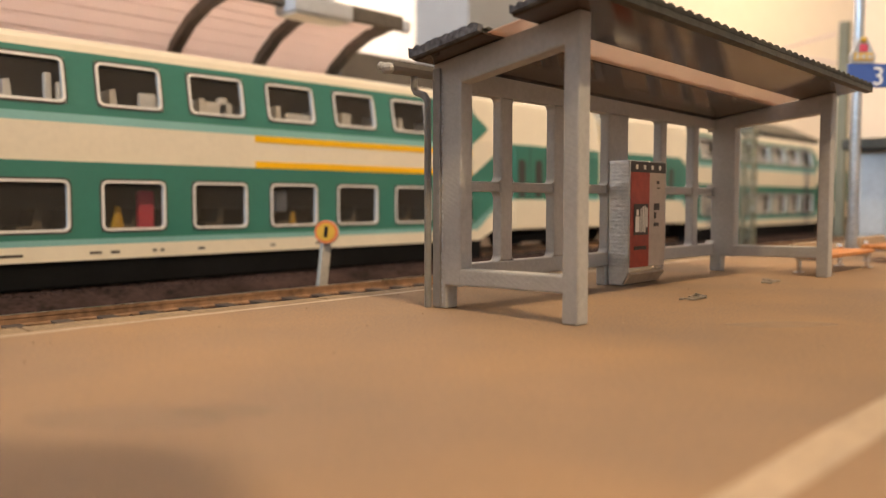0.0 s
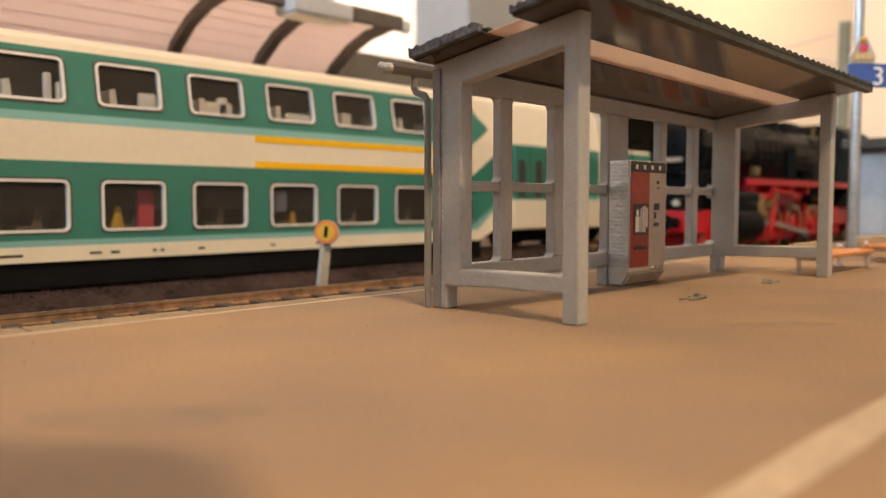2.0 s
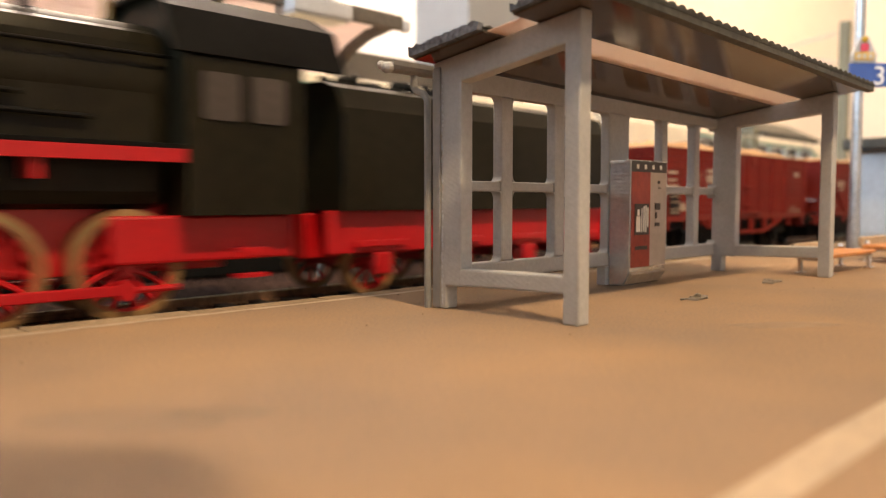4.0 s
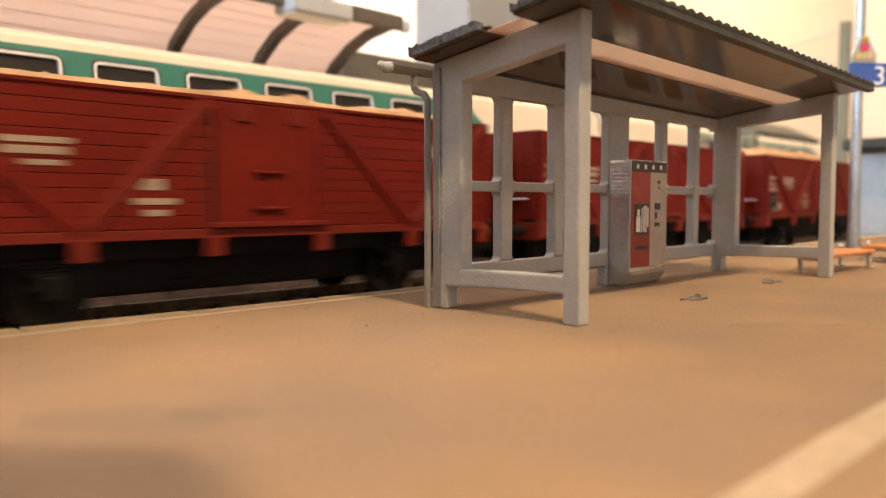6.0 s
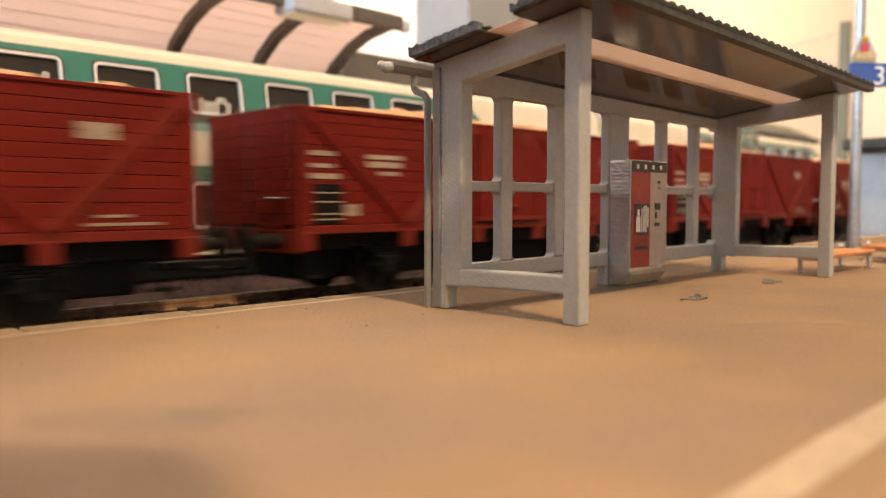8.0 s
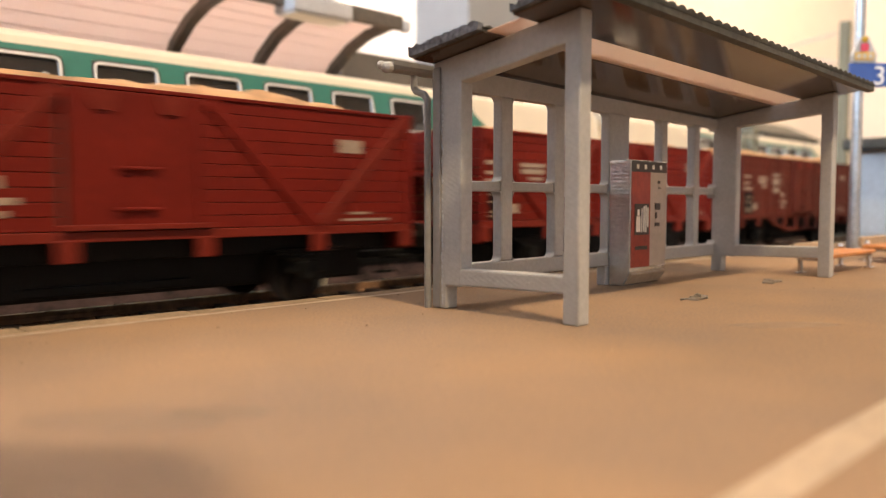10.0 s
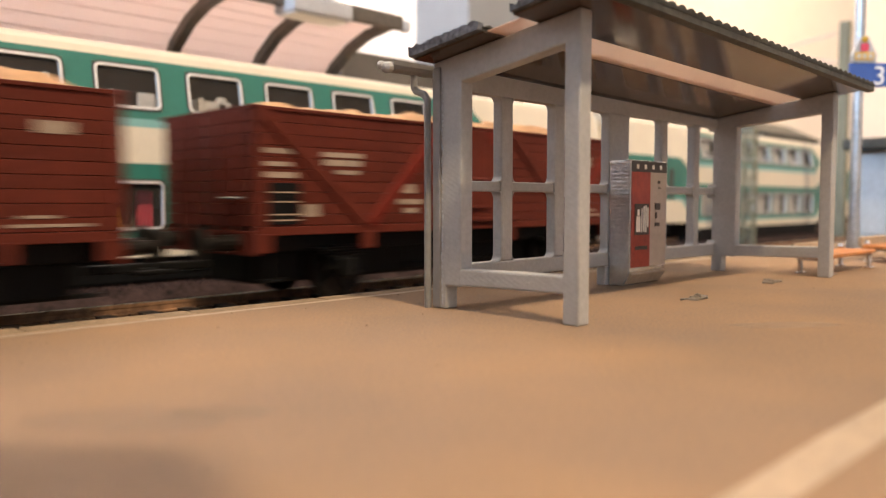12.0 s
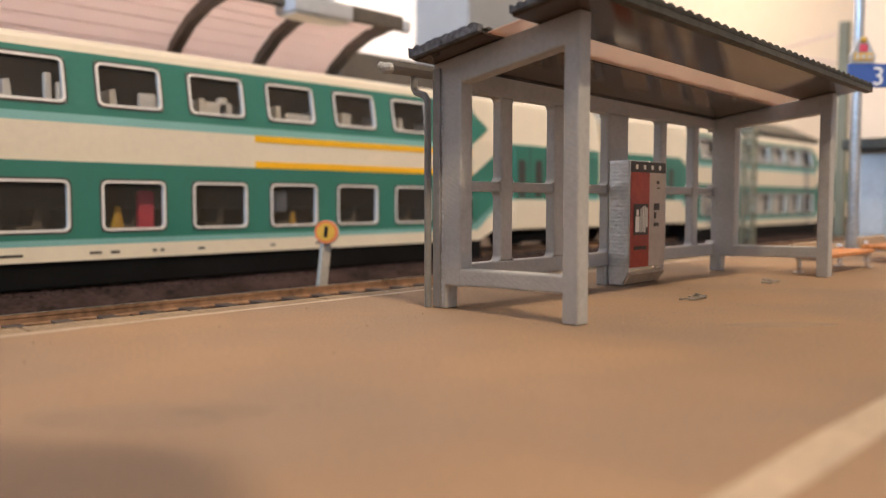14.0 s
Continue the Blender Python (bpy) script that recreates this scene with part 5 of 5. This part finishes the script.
def kiosk():
    k = thing("platform_kiosk", "pale blue-grey platform kiosk with flat dark roof", "kiosk")
    part("wall", box(NB(), 280, 335, 50, 84, 0, 30.4, .5), M["kiosk"], k)
    part("roof", box(NB(), 274, 340, 44, 88, 30.4, 34, .6), M["roof"], k)
    part("plinth", box(NB(), 279.4, 335.6, 49.4, 84.6, 0, 2.2, .2), M["post"], k)
    for y in (52, 60, 68, 76):
        part("wall_panel", box(NB(), 279.5, 280.1, y, y + 7.2, 3, 29.5, .2), M["kiosk"], k)


def masts():
    a = thing("catenary_mast", "olive catenary mast with a slender cantilever arm", "mast", at=(468, 150, -6))
    part("pole", box(NB(), -2.6, 2.6, -2.6, 2.6, 0, 119, .4), M["mast"], a)
    part("arm", rod(NB(), (0, 0, 114), (0, 40, 108), .7, 8), M["hall"], a)
    part("arm", rod(NB(), (0, 0, 96), (0, 38, 107), .7, 8), M["hall"], a)
    part("insulator", rod(NB(), (0, 38, 100), (0, 38, 107), 1.0, 10), M["mast"], a)
    b = thing("lattice_post", "short olive-green lattice signal post", "signal post", at=(347, 150, -6))
    for sx in (-2.2, 2.2):
        for sy in (-2.2, 2.2):
            part("corner_angle", box(NB(), sx - .5, sx + .5, sy - .5, sy + .5, 0, 50), M["mast"], b)
    for i in range(9):
        z = 1 + i * 5.4
        s = 1 if i % 2 else -1
        part("lattice_bar", rod(NB(), (-2.2 * s, -2.2, z), (2.2 * s, -2.2, z + 5.2), .35, 6), M["mast"], b)
        part("lattice_bar", rod(NB(), (-2.2, -2.2 * s, z), (-2.2, 2.2 * s, z + 5.2), .35, 6), M["mast"], b)
    part("cap", box(NB(), -3, 3, -3, 3, 50, 52, .3), M["mast"], b)


def scrap(x, y, seed):
    rng = random.Random(seed)
    bm = NB()
    p = Vector((-3.6, 0, .25))
    for i in range(18):
        q = p + Vector((rng.uniform(.1, .75), rng.uniform(-.9, .9), 0))
        q.z = rng.choice((.15, .2, .2, .25, .45))
        rod(bm, p, q, .13, 6)
        ball(bm, q, .14, seg=6)
        p = q
    for i in range(16):
        c = Vector((rng.uniform(-2.6, 2.8), rng.uniform(-1, 1), .15))
        box(bm, -.5, .5, -.18, .18, -.1, .12, 0, Matrix.Translation(c) @ Matrix.Rotation(rng.uniform(0, 3), 4, "Z"))
    single("wire_scrap", bm, M["tuft"], "twisted scrap of grey wire lying on the platform", "scrap", "wire scraps", at=(x, y, 0))


warning_sign()
b1 = bench()
b1.location = Vector((150.5, 49.6, 0)) * MM
copy_thing(b1, pose(0.1905, 0.0496, 0))
sign_mast()
kiosk()
masts()
scrap(102.4, 51.4, 1)
scrap(132.0, 53.0, 4)


# ---- motion ----
# seconds and millimetres: where the first wagon's front corner stands along the track
PATH_TRAIN = [(0.0, 771), (0.5, 697), (1.0, 623), (1.5, 549), (2.0, 475), (2.5, 401), (2.9, 339), (3.0, 327), (3.1, 309.5), (3.2, 297), (5.3, -3.5)]
STEPS = [(5.4, .999), (5.5, .878), (5.6, .697), (5.7, .572), (5.8, .394), (5.9, .273), (6.0, .160), (6.1, -.015), (6.2, -.138), (6.3, -.365), (6.4, -.479), (6.5, -.586),
         (6.6, -.746), (6.7, -.882), (6.8, -1.065), (6.9, -1.18), (7.0, -1.29), (7.1, -1.468), (7.2, -1.584), (7.3, -1.79), (7.4, -1.925), (7.5, -2.005)]
STEPS += [(7.6, -2.224), (7.8, -2.516), (8.0, -2.733), (8.1, -2.906), (8.2, -3.003), (10.3, -6.168), (10.5, -6.395), (10.7, -6.696), (10.9, -6.980), (11.0, -7.085), (11.1, -7.264), (11.2, -7.386),
          (11.6, -8.021), (11.8, -8.314), (11.9, -8.445), (12.0, -8.557), (12.1, -8.752), (12.2, -8.862), (12.3, -9.08), (12.4, -9.192), (12.5, -9.313), (12.6, -9.477), (12.7, -9.584), (12.8, -9.753), (14.0, -11.46)]
PATH_TRAIN += [(t, 105 * (s - 1.147)) for t, s in STEPS]


def along(t):
    return float(np.interp(t, [p[0] for p in PATH_TRAIN], [p[1] for p in PATH_TRAIN]))


def motions():
    times = [i / FPS for i in range(frame(14.0))]
    for ob, off, wheels in FLEET:
        walk(ob, [(t, pose((q + off) * MM, 0.120, RAIL * MM)) for t, q in PATH_TRAIN])
        for w, r in wheels:
            at = w.location.copy()
            walk(w, [(t, Matrix.Translation(at) @ Matrix.Rotation((along(t) - along(0)) / r, 4, "Y")) for t in times])
    cr, mr, xh = RODS
    rc, rk, rx = [], [], []
    for t in times:
        a = -(along(t) - along(0)) / 8.0
        dx, dz = 3.6 * math.cos(a), 3.6 * math.sin(a)
        rc.append((t, pose((76 + dx) * MM, -10.9 * MM, (8 + dz) * MM)))
        drop = 11.4 - (8 + dz)
        reach = math.sqrt(38 ** 2 - drop ** 2)
        rk.append((t, pose((95 + dx) * MM, -12.5 * MM, (8 + dz) * MM, 0, math.degrees(math.asin(drop / 38)), 0)))
        rx.append((t, pose((95 + dx - reach) * MM, -13.2 * MM, 11.4 * MM)))
    walk(cr, rc)
    walk(mr, rk)
    walk(xh, rx)


motions()
